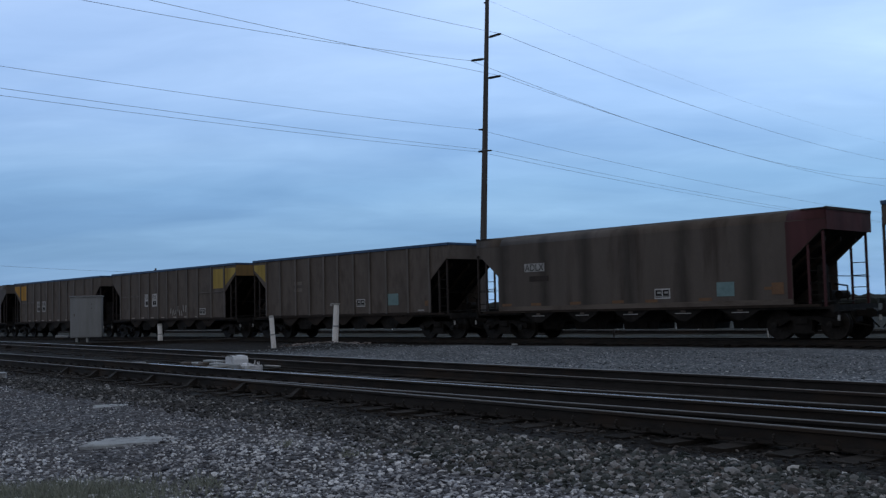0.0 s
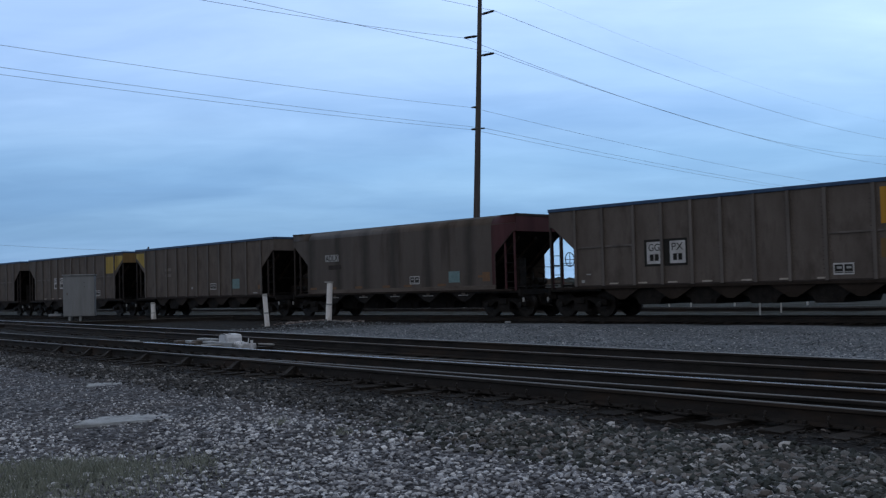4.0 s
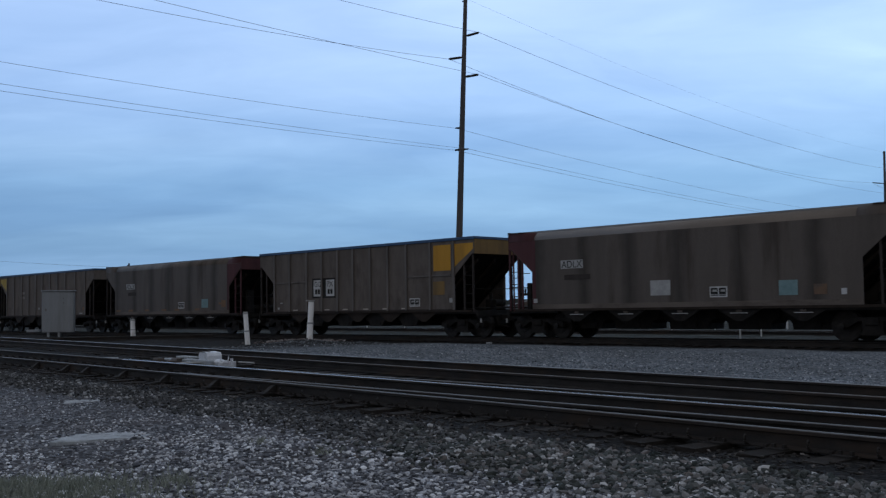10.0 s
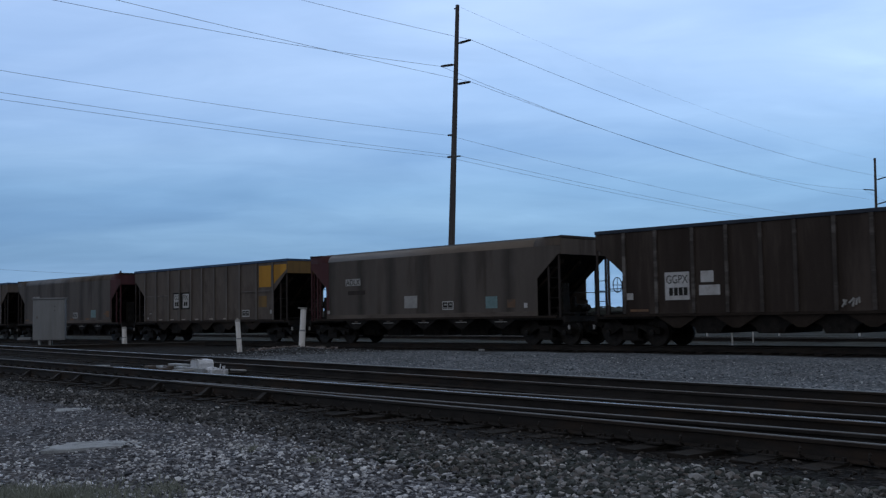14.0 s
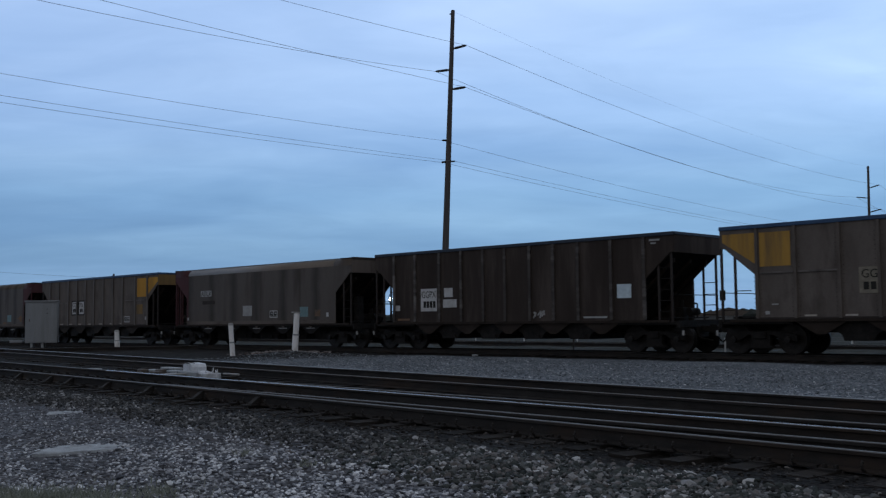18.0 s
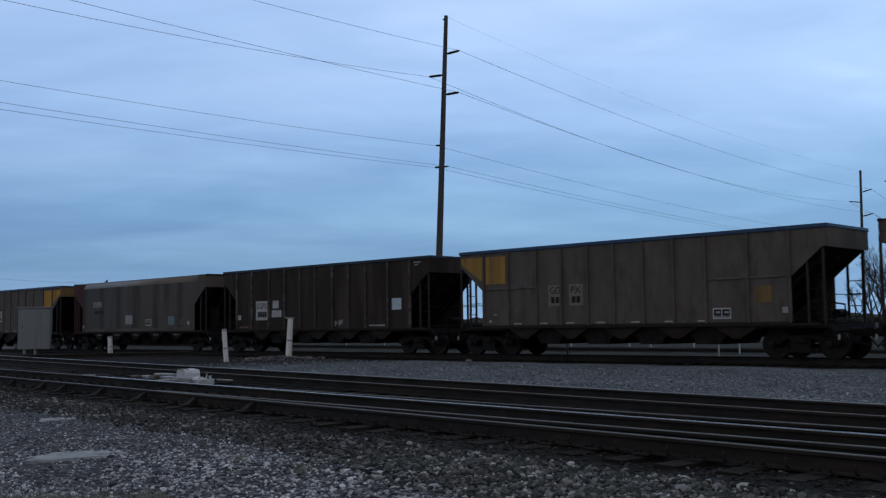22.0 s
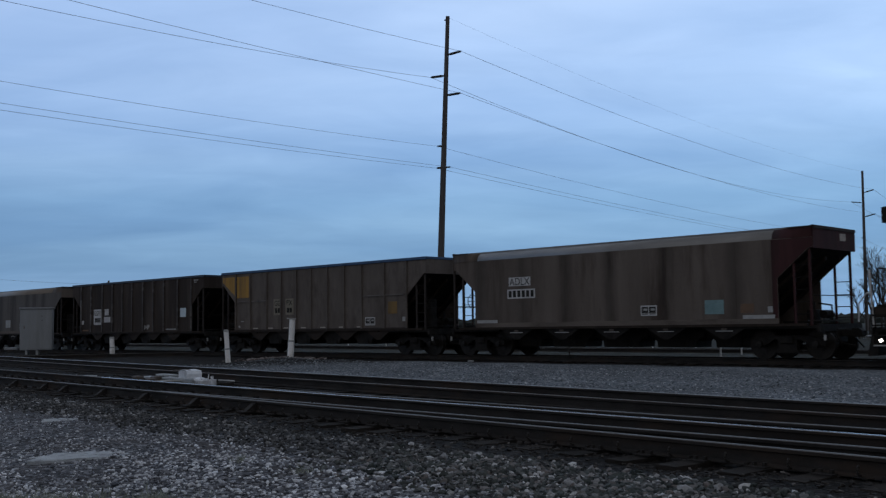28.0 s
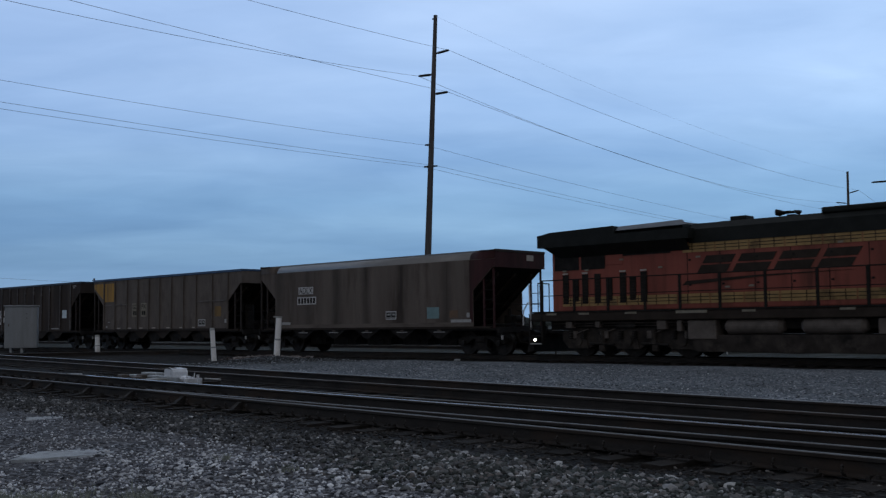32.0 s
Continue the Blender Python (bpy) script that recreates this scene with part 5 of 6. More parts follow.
            prism(bm, [(-2.75, 0.86), (-2.2, 0.98), (2.2, 0.98), (2.75, 0.86), (2.75, 0.55), (2.5, 0.30), (1.6, 0.30), (1.4, 0.40), (0.65, 0.40), (0.45, 0.30), (-0.45, 0.30), (-0.65, 0.40), (-1.4, 0.40), (-1.6, 0.30), (-2.5, 0.30), (-2.75, 0.55)], y0, y1)
            for dx in (-1.0, 1.0):
                rod(bm, (dx, s * 1.2, 0.45), (dx, s * 1.2, 0.9), 0.09, 10)
        block(bm, -0.4, 0.4, -1.1, 1.1, 0.7, 1.2)
        tk = part("truck", bm, M_TRUCK, loco, m=pose(xc, 0, 0))
        for s in (1, -1):
            for dx in (-2.3, -0.9, 0.95, 2.25):
                bm = BM()
                block(bm, dx - 0.16, dx + 0.16, s * 1.2 - 0.05, s * 1.2 + 0.05, 0.62, 0.88, 0.03)
                part("brake_cylinder", bm, M_TANK, tk)
            for dx in (-1.5, 0.5, 1.6):
                bm = BM()
                rod(bm, (dx, s * 1.22, 0.95), (dx + 0.5, s * 1.22, 0.80), 0.02, 6)
                part("sand_pipe", bm, M_TANK, tk)
            for dx in (-2.05, 0.0, 2.05):
                bm = BM()
                prism(bm, [(dx - 0.42, 0.28), (dx + 0.42, 0.28), (dx + 0.34, 0.62), (dx + 0.2, 0.78), (dx - 0.2, 0.78), (dx - 0.34, 0.62)], min(s * 1.13, s * 1.2), max(s * 1.13, s * 1.2))
                part("pedestal", bm, M_TRUCK, tk)
                for q in (-0.27, 0.27):
                    bm = BM()
                    for c in range(5):
                        rod(bm, (dx + q, s * 1.24, 0.62 + 0.055 * c), (dx + q, s * 1.24, 0.655 + 0.055 * c), 0.085, 10)
                    part("coil_spring", bm, M_UNDER, tk)
            for dx in (-1.05, 1.05):
                bm = BM()
                rod(bm, (dx - 0.5, s * 1.24, 0.42), (dx + 0.5, s * 1.24, 0.46), 0.035, 8)
                rod(bm, (dx - 0.1, s * 1.24, 0.42), (dx + 0.12, s * 1.24, 0.86), 0.03, 8)
                part("brake_rigging", bm, M_WHEEL, tk)
                bm = BM()
                block(bm, dx - 0.11, dx + 0.11, s * 1.2 - 0.05, s * 1.2 + 0.05, 0.2, 0.42, 0.02)
                part("brake_shoe", bm, M_TRUCK, tk)
            bm = BM()
            block(bm, -0.35, 0.35, s * 1.25 - 0.06, s * 1.25 + 0.06, 0.98, 1.2, 0.02)
            part("snubber", bm, M_WHEEL, tk)
        for dx in (-2.05, 0, 2.05):
            ws = part("wheelset", WHEELSET_L, None, tk, "worn steel wheelset", pose(dx, 0, 0.533))
            WHEELS.append((ws, dx, 0.533))
            for s in (1, -1):
                bm = BM()
                rod(bm, (dx, s * 1.1, 0.533), (dx, s * 1.24, 0.533), 0.17, 12)
                part("journal_box", bm, M_TRUCK, tk)
    # end platforms, steps, ditch lamps, plough, coupler
    for e in (1, -1):
        bm = BM()
        prism(bm, [(e * 10.45, 0.18), (e * 10.75, 0.14), (e * 10.62, 0.75), (e * 10.45, 0.8)], -1.45, 1.45)
        part("plough", bm, M_UNDER, loco)
        part("coupler", COUPLER, None, loco, m=pose(e * 10.55, 0, 0.02, 0, 0, 0 if e > 0 else 180))
        for s in (1, -1):
            for q in range(4):
                bm = BM()
                block(bm, e * 10.05, e * 10.55, s * 1.42 - 0.1, s * 1.42 + 0.1, 0.42 + 0.28 * q, 0.46 + 0.28 * q)
                part("step", bm, M_PALEPLATE if q == 0 else M_UNDER, loco)
            for x in (10.02, 10.58):
                bm = BM()
                block(bm, e * x - 0.02, e * x + 0.02, s * 1.42 - 0.1, s * 1.42 + 0.1, 0.40, 1.5)
                part("step_side", bm, M_UNDER, loco)
            bm = BM()
            rod(bm, (e * 10.55, s * 1.47, 0.95), (e * 10.60, s * 1.47, 2.55), 0.03, 8)
            part("grab_rail", bm, M_WHITE, loco, "white painted grab rail")
            bm = BM()
            rod(bm, (e * 11.0, s * 1.35, 1.1), (e * 10.98, s * 1.35, 1.62), 0.022, 8)
            rod(bm, (e * 10.98, s * 1.35, 1.62), (e * 10.72, s * 1.42, 1.9), 0.022, 8)
            rod(bm, (e * 10.72, s * 1.42, 1.9), (e * 10.56, s * 1.47, 1.9), 0.022, 8)
            part("grab_rail", bm, M_WHITE, loco, "white bent cut lever")
            bm = BM()
            rod(bm, (e * 10.34, s * 1.38, 0.58), (e * 10.34, s * 1.50, 0.58), 0.08, 14)
            lamp = part("ditch_lamp", bm, M_UNDER, loco)
            if e > 0:
                bm = BM()
                bmesh.ops.create_uvsphere(bm, u_segments=12, v_segments=8, radius=0.045, matrix=Matrix.Translation((10.34, s * 1.52, 0.58)))
                part("lens", bm, M_GLOW, lamp, "lit white lamp lens")
        bm = BM()
        for y in (-1.1, -0.45, 0.45, 1.1):
            rod(bm, (e * 10.5, y, 1.57), (e * 10.5, y, 2.62), 0.02, 6)
        rod(bm, (e * 10.5, -1.1, 2.6), (e * 10.5, -0.45, 2.6), 0.02, 6)
        rod(bm, (e * 10.5, 0.45, 2.6), (e * 10.5, 1.1, 2.6), 0.02, 6)
        part("end_railing", bm, M_UNDER, loco)
    # cab and short hood at the trailing end
    bm = BM()
    prism(bm, [(-5.6, 1.57), (-5.6, 4.42), (-5.8, 4.5), (-8.2, 4.5), (-8.4, 4.3), (-8.6, 3.2), (-8.7, 1.57)], -1.5, 1.5)
    cab = part("cab", bm, M_ORANGE, loco, "orange driver's cab")
    for s in (1, -1):
        for xa, xb in ((-6.9, -6.0), (-8.0, -7.1)):
            bm = BM()
            block(bm, xa, xb, s * 1.505 - 0.01, s * 1.505 + 0.01, 3.1, 3.9)
            part("cab_window", bm, M_BLACK, cab, "dark cab window")
    bm = BM()
    block(bm, -10.1, -8.6, -0.85, 0.85, 1.57, 3.1, 0.12)
    part("short_hood", bm, M_ORANGE, loco)
    CARS.append((loco, s0))


WHEELSET_L = wheelset_mesh(0.533)
locomotive(-78.80)


# ---- poles and wires ----
def pole_line():
    def pole(base, top, arms, r0, r1, label):
        p = thing("utility_pole", label, "utility pole", "power line poles")
        p.matrix_basis = Matrix.Translation(base)
        b, t = Vector((0, 0, -0.5)), Vector(top) - Vector(base)
        bm = BM()
        rod(bm, b, t, r0, 14, r1)
        part("mast", bm, M_POLE, p)
        bm = BM()
        rod(bm, t + Vector((-0.22, 0, -0.25)), t + Vector((0.0, 0, -0.2)), 0.05, 8)
        part("ground_wire_clip", bm, M_ARM, p)
        tips = []
        for h, dx, dz, dy, thick in arms:
            f = h / t.z
            a = Vector((t.x * f, t.y * f, h))
            tip = a + Vector((dx, dy, dz))
            bm = BM()
            rod(bm, a, a.lerp(tip, 0.25), thick * 0.8, 10)
            rod(bm, a.lerp(tip, 0.25), a.lerp(tip, 0.94), thick * 1.12, 10, thick)
            rod(bm, a.lerp(tip, 0.94), tip, thick * 0.7, 10)
            part("insulator_arm", bm, M_ARM, p)
            tips.append(Vector(base) + tip)
        return tips
    arms = [(18.62, 0.95, 0.32, 0.25, 0.075), (17.28, -0.98, -0.18, -0.25, 0.075), (15.98, 0.98, 0.22, 0.25, 0.075), (12.72, -0.42, -0.04, -0.1, 0.055), (11.33, -0.42, -0.06, -0.1, 0.06), (11.33, 0.45, 0.04, 0.1, 0.05)]
    p1 = pole((2.33, 65, 0), (3.20, 65, 21.15), arms, 0.245, 0.125, "tall dark timber pole with short insulator arms")
    p2 = pole((64.3, 140, 0), (64.6, 140, 22.1), [(19.0, 1.75, 0.5, 0.4, 0.08), (17.6, -1.9, 0.1, -0.4, 0.07), (15.6, 1.9, 0.5, 0.4, 0.08), (12.7, -0.4, 0, 0, 0.055), (11.3, -0.4, 0, 0, 0.055), (11.3, 0.45, 0, 0, 0.055)], 0.26, 0.15, "distant dark timber power pole with short arms")
    pole((50.4, 100, 0), (50.7, 100, 19.5), [(15.2, -2.05, -0.15, 0, 0.09), (15.2, 1.6, 0.1, 0, 0.09)], 0.25, 0.15, "dark timber pole with one crossarm")
    p0 = [Vector((-59.5 + (a[1]), -10.0, a[0])) for a in arms]
    p3 = [Vector((126, 215.0, a[0])) for a in arms]

    far = pole((-33.6, 120, -0.3), (-33.6, 120, 6.9), [(6.75, -0.75, 0, 0, 0.05), (6.75, 0.75, 0, 0, 0.05)], 0.14, 0.10, "far low timber pole with a short crossarm")

    def wire(a, b, sag, r=0.016):
        cu = bpy.data.curves.new("wire", "CURVE")
        cu.dimensions, cu.bevel_depth, cu.bevel_resolution = "3D", r, 1
        sp = cu.splines.new("POLY")
        nn = 40
        sp.points.add(nn)
        for i in range(nn + 1):
            k = i / nn
            q = a.lerp(b, k) - Vector((0, 0, 4 * sag * k * (1 - k)))
            sp.points[i].co = (*q, 1)
        cu.materials.append(M_WIRE)
        tmp = bpy.data.objects.new("wire", cu)
        scene.collection.objects.link(tmp)
        bpy.context.view_layer.update()
        me = bpy.data.meshes.new_from_object(tmp.evaluated_get(bpy.context.evaluated_depsgraph_get()))
        bpy.data.objects.remove(tmp)
        tagged(new("overhead_wire", me), "thin grey overhead wire between the poles", "wire", "overhead wires")

    for i in range(6):
        low = i > 2
        wire(p1[i], p0[i], (1.7, 2.6, 1.0, 1.4, 1.15, 1.03)[i], 0.0085 if low else 0.0105)
        wire(p1[i], p2[i], (1.3, 1.85, 1.3, 0.75, 0.6, 0.55)[i], 0.0095 if low else 0.0115)
        wire(p2[i], p3[i], 2.0, 0.016)
    wire(Vector((3.20, 65, 21.1)), Vector((64.6, 140, 22.0)), 1.2, 0.0045)
    wire(far[0], Vector((-62.0, 110, 8.6)), 0.3, 0.012)


pole_line()


# ---- trackside things ----
def marker_post(x, y, z0, h, r, lean, label, cap=False):
    p = thing("marker_post", label, "marker post", "white trackside posts", m=pose(x, y, z0 - 0.15, 0, lean, 0))
    bm = BM()
    rod(bm, (0, 0, 0), (0, 0, h * 0.5), r, 16)
    part("sleeve", bm, M_POST, p)
    bm = BM()
    rod(bm, (0, 0, h * 0.5), (0, 0, h + 0.1), r * 0.93, 16)
    part("tube", bm, M_POST, p)
    bm = BM()
    if cap:
        block(bm, -r * 1.7, r * 1.1, -r * 1.1, r * 1.1, h + 0.1, h + 0.15, 0.015)
    else:
        rod(bm, (0, 0, h + 0.06), (0, 0, h + 0.15), r * 1.08, 16, r * 0.8)
    part("cap", bm, M_PALEPLATE, p)
    bm = BM()
    rod(bm, (0, 0, h * 0.49), (0, 0, h * 0.53), r * 1.08, 16)
    part("band", bm, M_CONC, p)


marker_post(-14.9, 54.03, 0.08, 0.82, 0.13, -2, "short white tube marker post")
marker_post(-6.40, 38.6, 0.06, 1.17, 0.095, -4, "leaning white tube marker post")
marker_post(-4.45, 41.72, 0.08, 1.57, 0.125, 3, "tall white vent tube with a flat hood", True)


def relay_cabinet():
    c = thing("relay_cabinet", "dull silver steel relay cabinet on short legs", "relay cabinet", m=pose(-19.75, 56.9, 0.08, 0, 0, 12))
    bm = BM()
    block(bm, -0.82, 0.82, -0.4, 0.4, 0.14, 2.36, 0.03)
    part("case", bm, M_BOXPAINT, c)
    bm = BM()
    block(bm, -0.87, 0.87, -0.46, 0.46, 2.36, 2.43, 0.02)
    part("roof", bm, M_BOXPAINT, c)
    bm = BM()
    block(bm, -0.75, 0.75, -0.41, -0.39, 0.22, 2.28, 0.006)
    d = part("door", bm, M_BOXPAINT, c)
    bm = BM()
    block(bm, -0.62, -0.58, -0.43, -0.41, 1.3, 1.44)
    part("handle", bm, M_TANK, d)
    for z in (1.72, 1.95):
        bm = BM()
        block(bm, 0.28, 0.32, -0.418, -0.41, z, z + 0.04)
        part("vent_hole", bm, M_ARM, d)
    for x in (-0.45, 0.1):
        bm = BM()
        block(bm, x - 0.10, x + 0.02, -0.35, 0.35, -0.16, 0.14)
        part("leg", bm, M_CONC, c)
    bm = BM()
    block(bm, -1.6, -0.95, -0.3, 0.3, 0.18, 0.30)
    part("cable_tray", bm, M_BOXPAINT, c)


relay_cabinet()


def switch_machine():
    """Pale castings, rods and head timbers between the tracks at the switch points."""
    s = thing("switch_machine", "pale galvanised switch machine with rods on long ties", "switch machine", m=along(T1_D, T1_N, 10.85, 21.18, 0.0))
    for x in (-0.35, 0.4):
        bm = BM()
        block(bm, x - 0.12, x + 0.12, -0.75, 0.75, -0.08, 0.06, 0.015)
        part("head_timber", bm, M_TIE, s)
    bm = BM()
    block(bm, -0.30, 0.62, -0.22, 0.22, 0.04, 0.17, 0.02)
    part("gear_case", bm, M_CONC, s)
    bm = BM()
    prism(bm, [(0.02, 0.17), (0.44, 0.17), (0.44, 0.30), (0.38, 0.36), (0.06, 0.34), (0.02, 0.27)], -0.20, 0.16)
    part("cover", bm, M_MACHINE, s, "pale hinged cover")
    bm = BM()
    rod(bm, (-0.52, 0.05, 0.12), (-0.26, 0.05, 0.12), 0.085, 14)
    rod(bm, (-0.62, 0.05, 0.12), (-0.52, 0.05, 0.12), 0.055, 12)
    part("motor", bm, M_MACHINE, s)
    bm = BM()
    block(bm, -0.74, -0.60, -0.16, 0.24, 0.03, 0.16, 0.015)
    part("motor_foot", bm, M_MACHINE, s)
    for y in (-0.12, 0.0, 0.12):
        bm = BM()
        rod(bm, (0.10 + 0.1 * y, 0.17 + y, 0.355), (0.36, 0.17 + y, 0.36), 0.008, 6)
        part("hinge_rod", bm, M_TANK, s)
    rnd = random.Random(8)
    for k in range(15):
        bm = BM()
        x = -0.82 + 0.045 * k
        y = rnd.uniform(-0.1, 0.24)
        rod(bm, (x, y, 0.04), (x + rnd.uniform(-0.07, 0.07), y + rnd.uniform(-0.05, 0.05), 0.12 + rnd.uniform(0.02, 0.16)), rnd.uniform(0.010, 0.02), 6)
        part("lug", bm, M_MACHINE, s)
    for x, y, l, z in ((0.75, 0.1, 0.55, 0.05), (1.35, -0.2, 0.5, 0.09), (3.4, -0.75, 0.8, 0.02), (1.95, -0.45, 0.75, 0.13)):
        bm = BM()
        block(bm, x, x + l, y - 0.14, y + 0.10, z, z + 0.05, 0.012)
        part("cover_plate", bm, M_SLAB, s)
        if z > 0.06:
            for q in (0.12, 0.8):
                bm = BM()
                block(bm, x + l * q - 0.05, x + l * q + 0.05, y - 0.1, y + 0.06, -0.03, z)
                part("plate_foot", bm, M_UNDER, s)
    for x, y in ((2.4, -0.3), (3.0, -0.1), (1.6, 0.2)):
        bm = BM()
        block(bm, x, x + 0.3, y - 0.1, y + 0.1, -0.02, 0.13, 0.03)
        part("rod_clamp", bm, M_TANK, s)
    bm = BM()
    rod(bm, (-1.0, -0.45, 0.12), (-0.4, -0.4, 0.12), 0.02, 8)
    rod(bm, (0.2, 0.2, 0.12), (0.2, 1.2, 0.12), 0.025, 8)
    part("throw_rod", bm, M_PALEPLATE, s)


switch_machine()


def slab(x, y, w, d, rz, label, h=0.05, mat=None):
    """A worn slab with a ragged, crumbled outline."""
    rnd = random.Random(int(x * 100))
    bm = BM()
    n = 40
    rows = []
    for f, z in ((1.0, -0.08), (1.0, h - 0.018), (0.95, h - 0.004), (0.6, h), (0.25, h)):
        rows.append([])
        for k in range(n):
            a = 2 * math.pi * k / n
            q = 1 / max(abs(math.cos(a)), abs(math.sin(a))) ** 0.8
            rag = 1 + 0.10 * math.sin(3.1 * a + x) + 0.07 * math.sin(7.3 * a + y) + rnd.uniform(-0.05, 0.05)
            rows[-1].append(bm.verts.new((f * q * rag * w / 2 * math.cos(a), f * q * rag * d / 2 * math.sin(a), z + rnd.uniform(-0.005, 0.005))))
    for lo, hi in zip(rows, rows[1:]):
        for k in range(n):
            bm.faces.new((lo[k], lo[(k + 1) % n], hi[(k + 1) % n], hi[k]))
    bm.faces.new(rows[-1])
    me = to_mesh("concrete_slab", bm, mat or M_SLAB)
    ob = new("concrete_slab", me)
    z = float(ground_height(np.array(x), np.array(y)))
    ob.matrix_basis = pose(x, y, z, 0, 0, rz)
    tagged(ob, label, "slab", "pale slabs in the gravel")


slab(-3.30, 11.55, 1.30, 0.62, 14, "grey flat concrete slab lying flush in gravel", 0.016)
slab(-5.0, 15.4, 0.5, 0.45, 15, "half-buried pale slab in gravel", 0.008)
slab(-10.3, 22.9, 1.0, 0.5, 10, "pale block beside the near rail", 0.16)
slab(-3.55, 7.65, 0.30, 0.10, 10, "small pale block in the grass", 0.05)
slab(-8.3, 27.6, 0.55, 0.2, 5, "thin pale plate between the tracks", 0.06)
slab(2.6, 38.7, 0.2, 0.14, 0, "pale scrap by the train's ballast", 0.06)


def old_rail():
    """A loose rail lying beside the track bed."""
    a, b = Vector((-19.0, 44.6, 0.02)), Vector((-9.6, 48.2, 0.02))
    me = rail_mesh("loose_rail", (b - a).length, M_DULLHEAD)
    ob = new("loose_rail", me)
    ob.matrix_basis = Matrix.Translation(a) @ Matrix.Rotation(math.atan2((b - a).y, (b - a).x), 4, "Z")
    tagged(ob, "loose worn rail lying on the ground", "rail")


old_rail()


# ---- loose stone, one mesh for each kind of ground ----
def stones(name, label, mat, count, seed, where, size, flat=1.0):
    rs = np.random.RandomState(seed)
    bm = BM()
    bmesh.ops.create_icosphere(bm, subdivisions=1, radius=1.0)
    bm.verts.ensure_lookup_table()
    base = np.array([v.co[:] for v in bm.verts])
    tri = np.array([[v.index for v in f.verts] for f in bm.faces])
    bm.free()
    x, y, keep_size = where(rs, count)
    n = len(x)
    r = size(rs, n) * keep_size
    shape = base[None] * (1 + 0.38 * rs.uniform(-1, 1, (n, len(base), 1)))
    shape = shape * np.stack([rs.uniform(0.75, 1.6, n), rs.uniform(0.6, 1.1, n), flat * rs.uniform(0.34, 0.68, n)], -1)[:, None]
    ang = rs.uniform(0, 2 * np.pi, n)
    til = rs.uniform(-0.6, 0.6, n)
    c, s = np.cos(til), np.sin(til)
    X, Y, Z = shape[..., 0], shape[..., 1], shape[..., 2]
    Y, Z = Y * c[:, None] - Z * s[:, None], Y * s[:, None] + Z * c[:, None]
    c, s = np.cos(ang), np.sin(ang)
    X, Y = X * c[:, None] - Y * s[:, None], X * s[:, None] + Y * c[:, None]
    P = np.stack([X, Y, Z], -1)
    for _ in range(4):
        pn = rs.normal(size=(n, 3))
        pn /= np.linalg.norm(pn, axis=1)[:, None]
        over = np.clip(np.einsum("nvk,nk->nv", P, pn) - rs.uniform(0.35, 0.7, n)[:, None], 0, None)
        P = P - over[..., None] * pn[:, None]
    P = P * r[:, None, None]
    P[..., 0] += x[:, None]
    P[..., 1] += y[:, None]
    P[..., 2] += (ground_height(x, y) + r * rs.uniform(-0.05, 0.45, n))[:, None]
    F = (tri[None] + (np.arange(n) * len(base))[:, None, None]).reshape(-1, 3)
    me = bpy.data.meshes.new(name)
    me.vertices.add(n * len(base))
    me.vertices.foreach_set("co", P.astype(np.float32).ravel())
    me.loops.add(F.size)
    me.loops.foreach_set("vertex_index", F.astype(np.int32).ravel())
    me.polygons.add(len(F))
    me.polygons.foreach_set("loop_start", np.arange(0, F.size, 3, dtype=np.int32))
    me.polygons.foreach_set("loop_total", np.full(len(F), 3, dtype=np.int32))
    me.materials.append(mat)
    me.polygons.foreach_set("use_smooth", np.zeros(len(F), dtype=bool))
    me.update(calc_edges=True)
    me.validate()
    tagged(new(name, me), label, "gravel", kind="stuff")


def near_field(rs, count, pale=False):
    """Before the near track, thinning out with distance; the paler stone lies towards the grass."""
    y = 5.4 * np.exp(rs.uniform(0, 1.45, count))
    x = rs.uniform(-0.56, 0.52, count) * y
    u = T1_N.x * x + T1_N.y * y
    ok = u < 6.55 + rs.uniform(-0.9, 0.35, count)
    ok &= rs.uniform(0, 1, count) < np.clip((6.9 - u) / 1.6, 0.2, 1.0)
    share = np.clip((1.0 - x) / 2.6, 0.12, 0.95) * np.clip((15.0 - y) / 4.0, 0.15, 1.0)
    ok &= (rs.uniform(0, 1, count) < share) == pale
    bare = np.sin(1.9 * x + 0.8 * y) + np.sin(1.1 * y - 2.3 * x + 1.0) + 0.7 * np.sin(4.1 * x + 2.7 * y)
    ok &= rs.uniform(-1.6, 3.2, count) > bare * np.clip((y - 7.0) / 4.0, 0.2, 1.0)
    fine = 1.0 - 0.3 * np.clip((y - 9.5) / 4.0, 0, 1)
    return x[ok], y[ok], fine[ok]


def shoulder(rs, count):
    """The coarse shoulder of the near track."""
    v = -5 + 14 * rs.beta(1.2, 1.9, count)
    u = 5.2 + 1.85 * rs.beta(2.2, 1.8, count) - 0.7 * np.clip((3.4 - v) / 5.0, 0, 1)
    x, y = T1_N.x * u + T1_D.x * v, T1_N.y * u + T1_D.y * v
    return x, y, np.ones(count)


def between(rs, count):
    v = rs.uniform(-4, 40, count)
    u = rs.uniform(6.85, 11.1, count)
    x, y = T1_N.x * u + T1_D.x * v, T1_N.y * u + T1_D.y * v
    return x, y, np.ones(count)


def road_strip(rs, count):
    v = rs.uniform(-8, 34, count)
    u = rs.uniform(12.8, 22, count)
    x, y = T2_N.x * u + T2_D.x * v, T2_N.y * u + T2_D.y * v
    ok = (TR_N.x * x + TR_N.y * y) < TR_U - 2.4
    return x[ok], y[ok], np.ones(ok.sum())


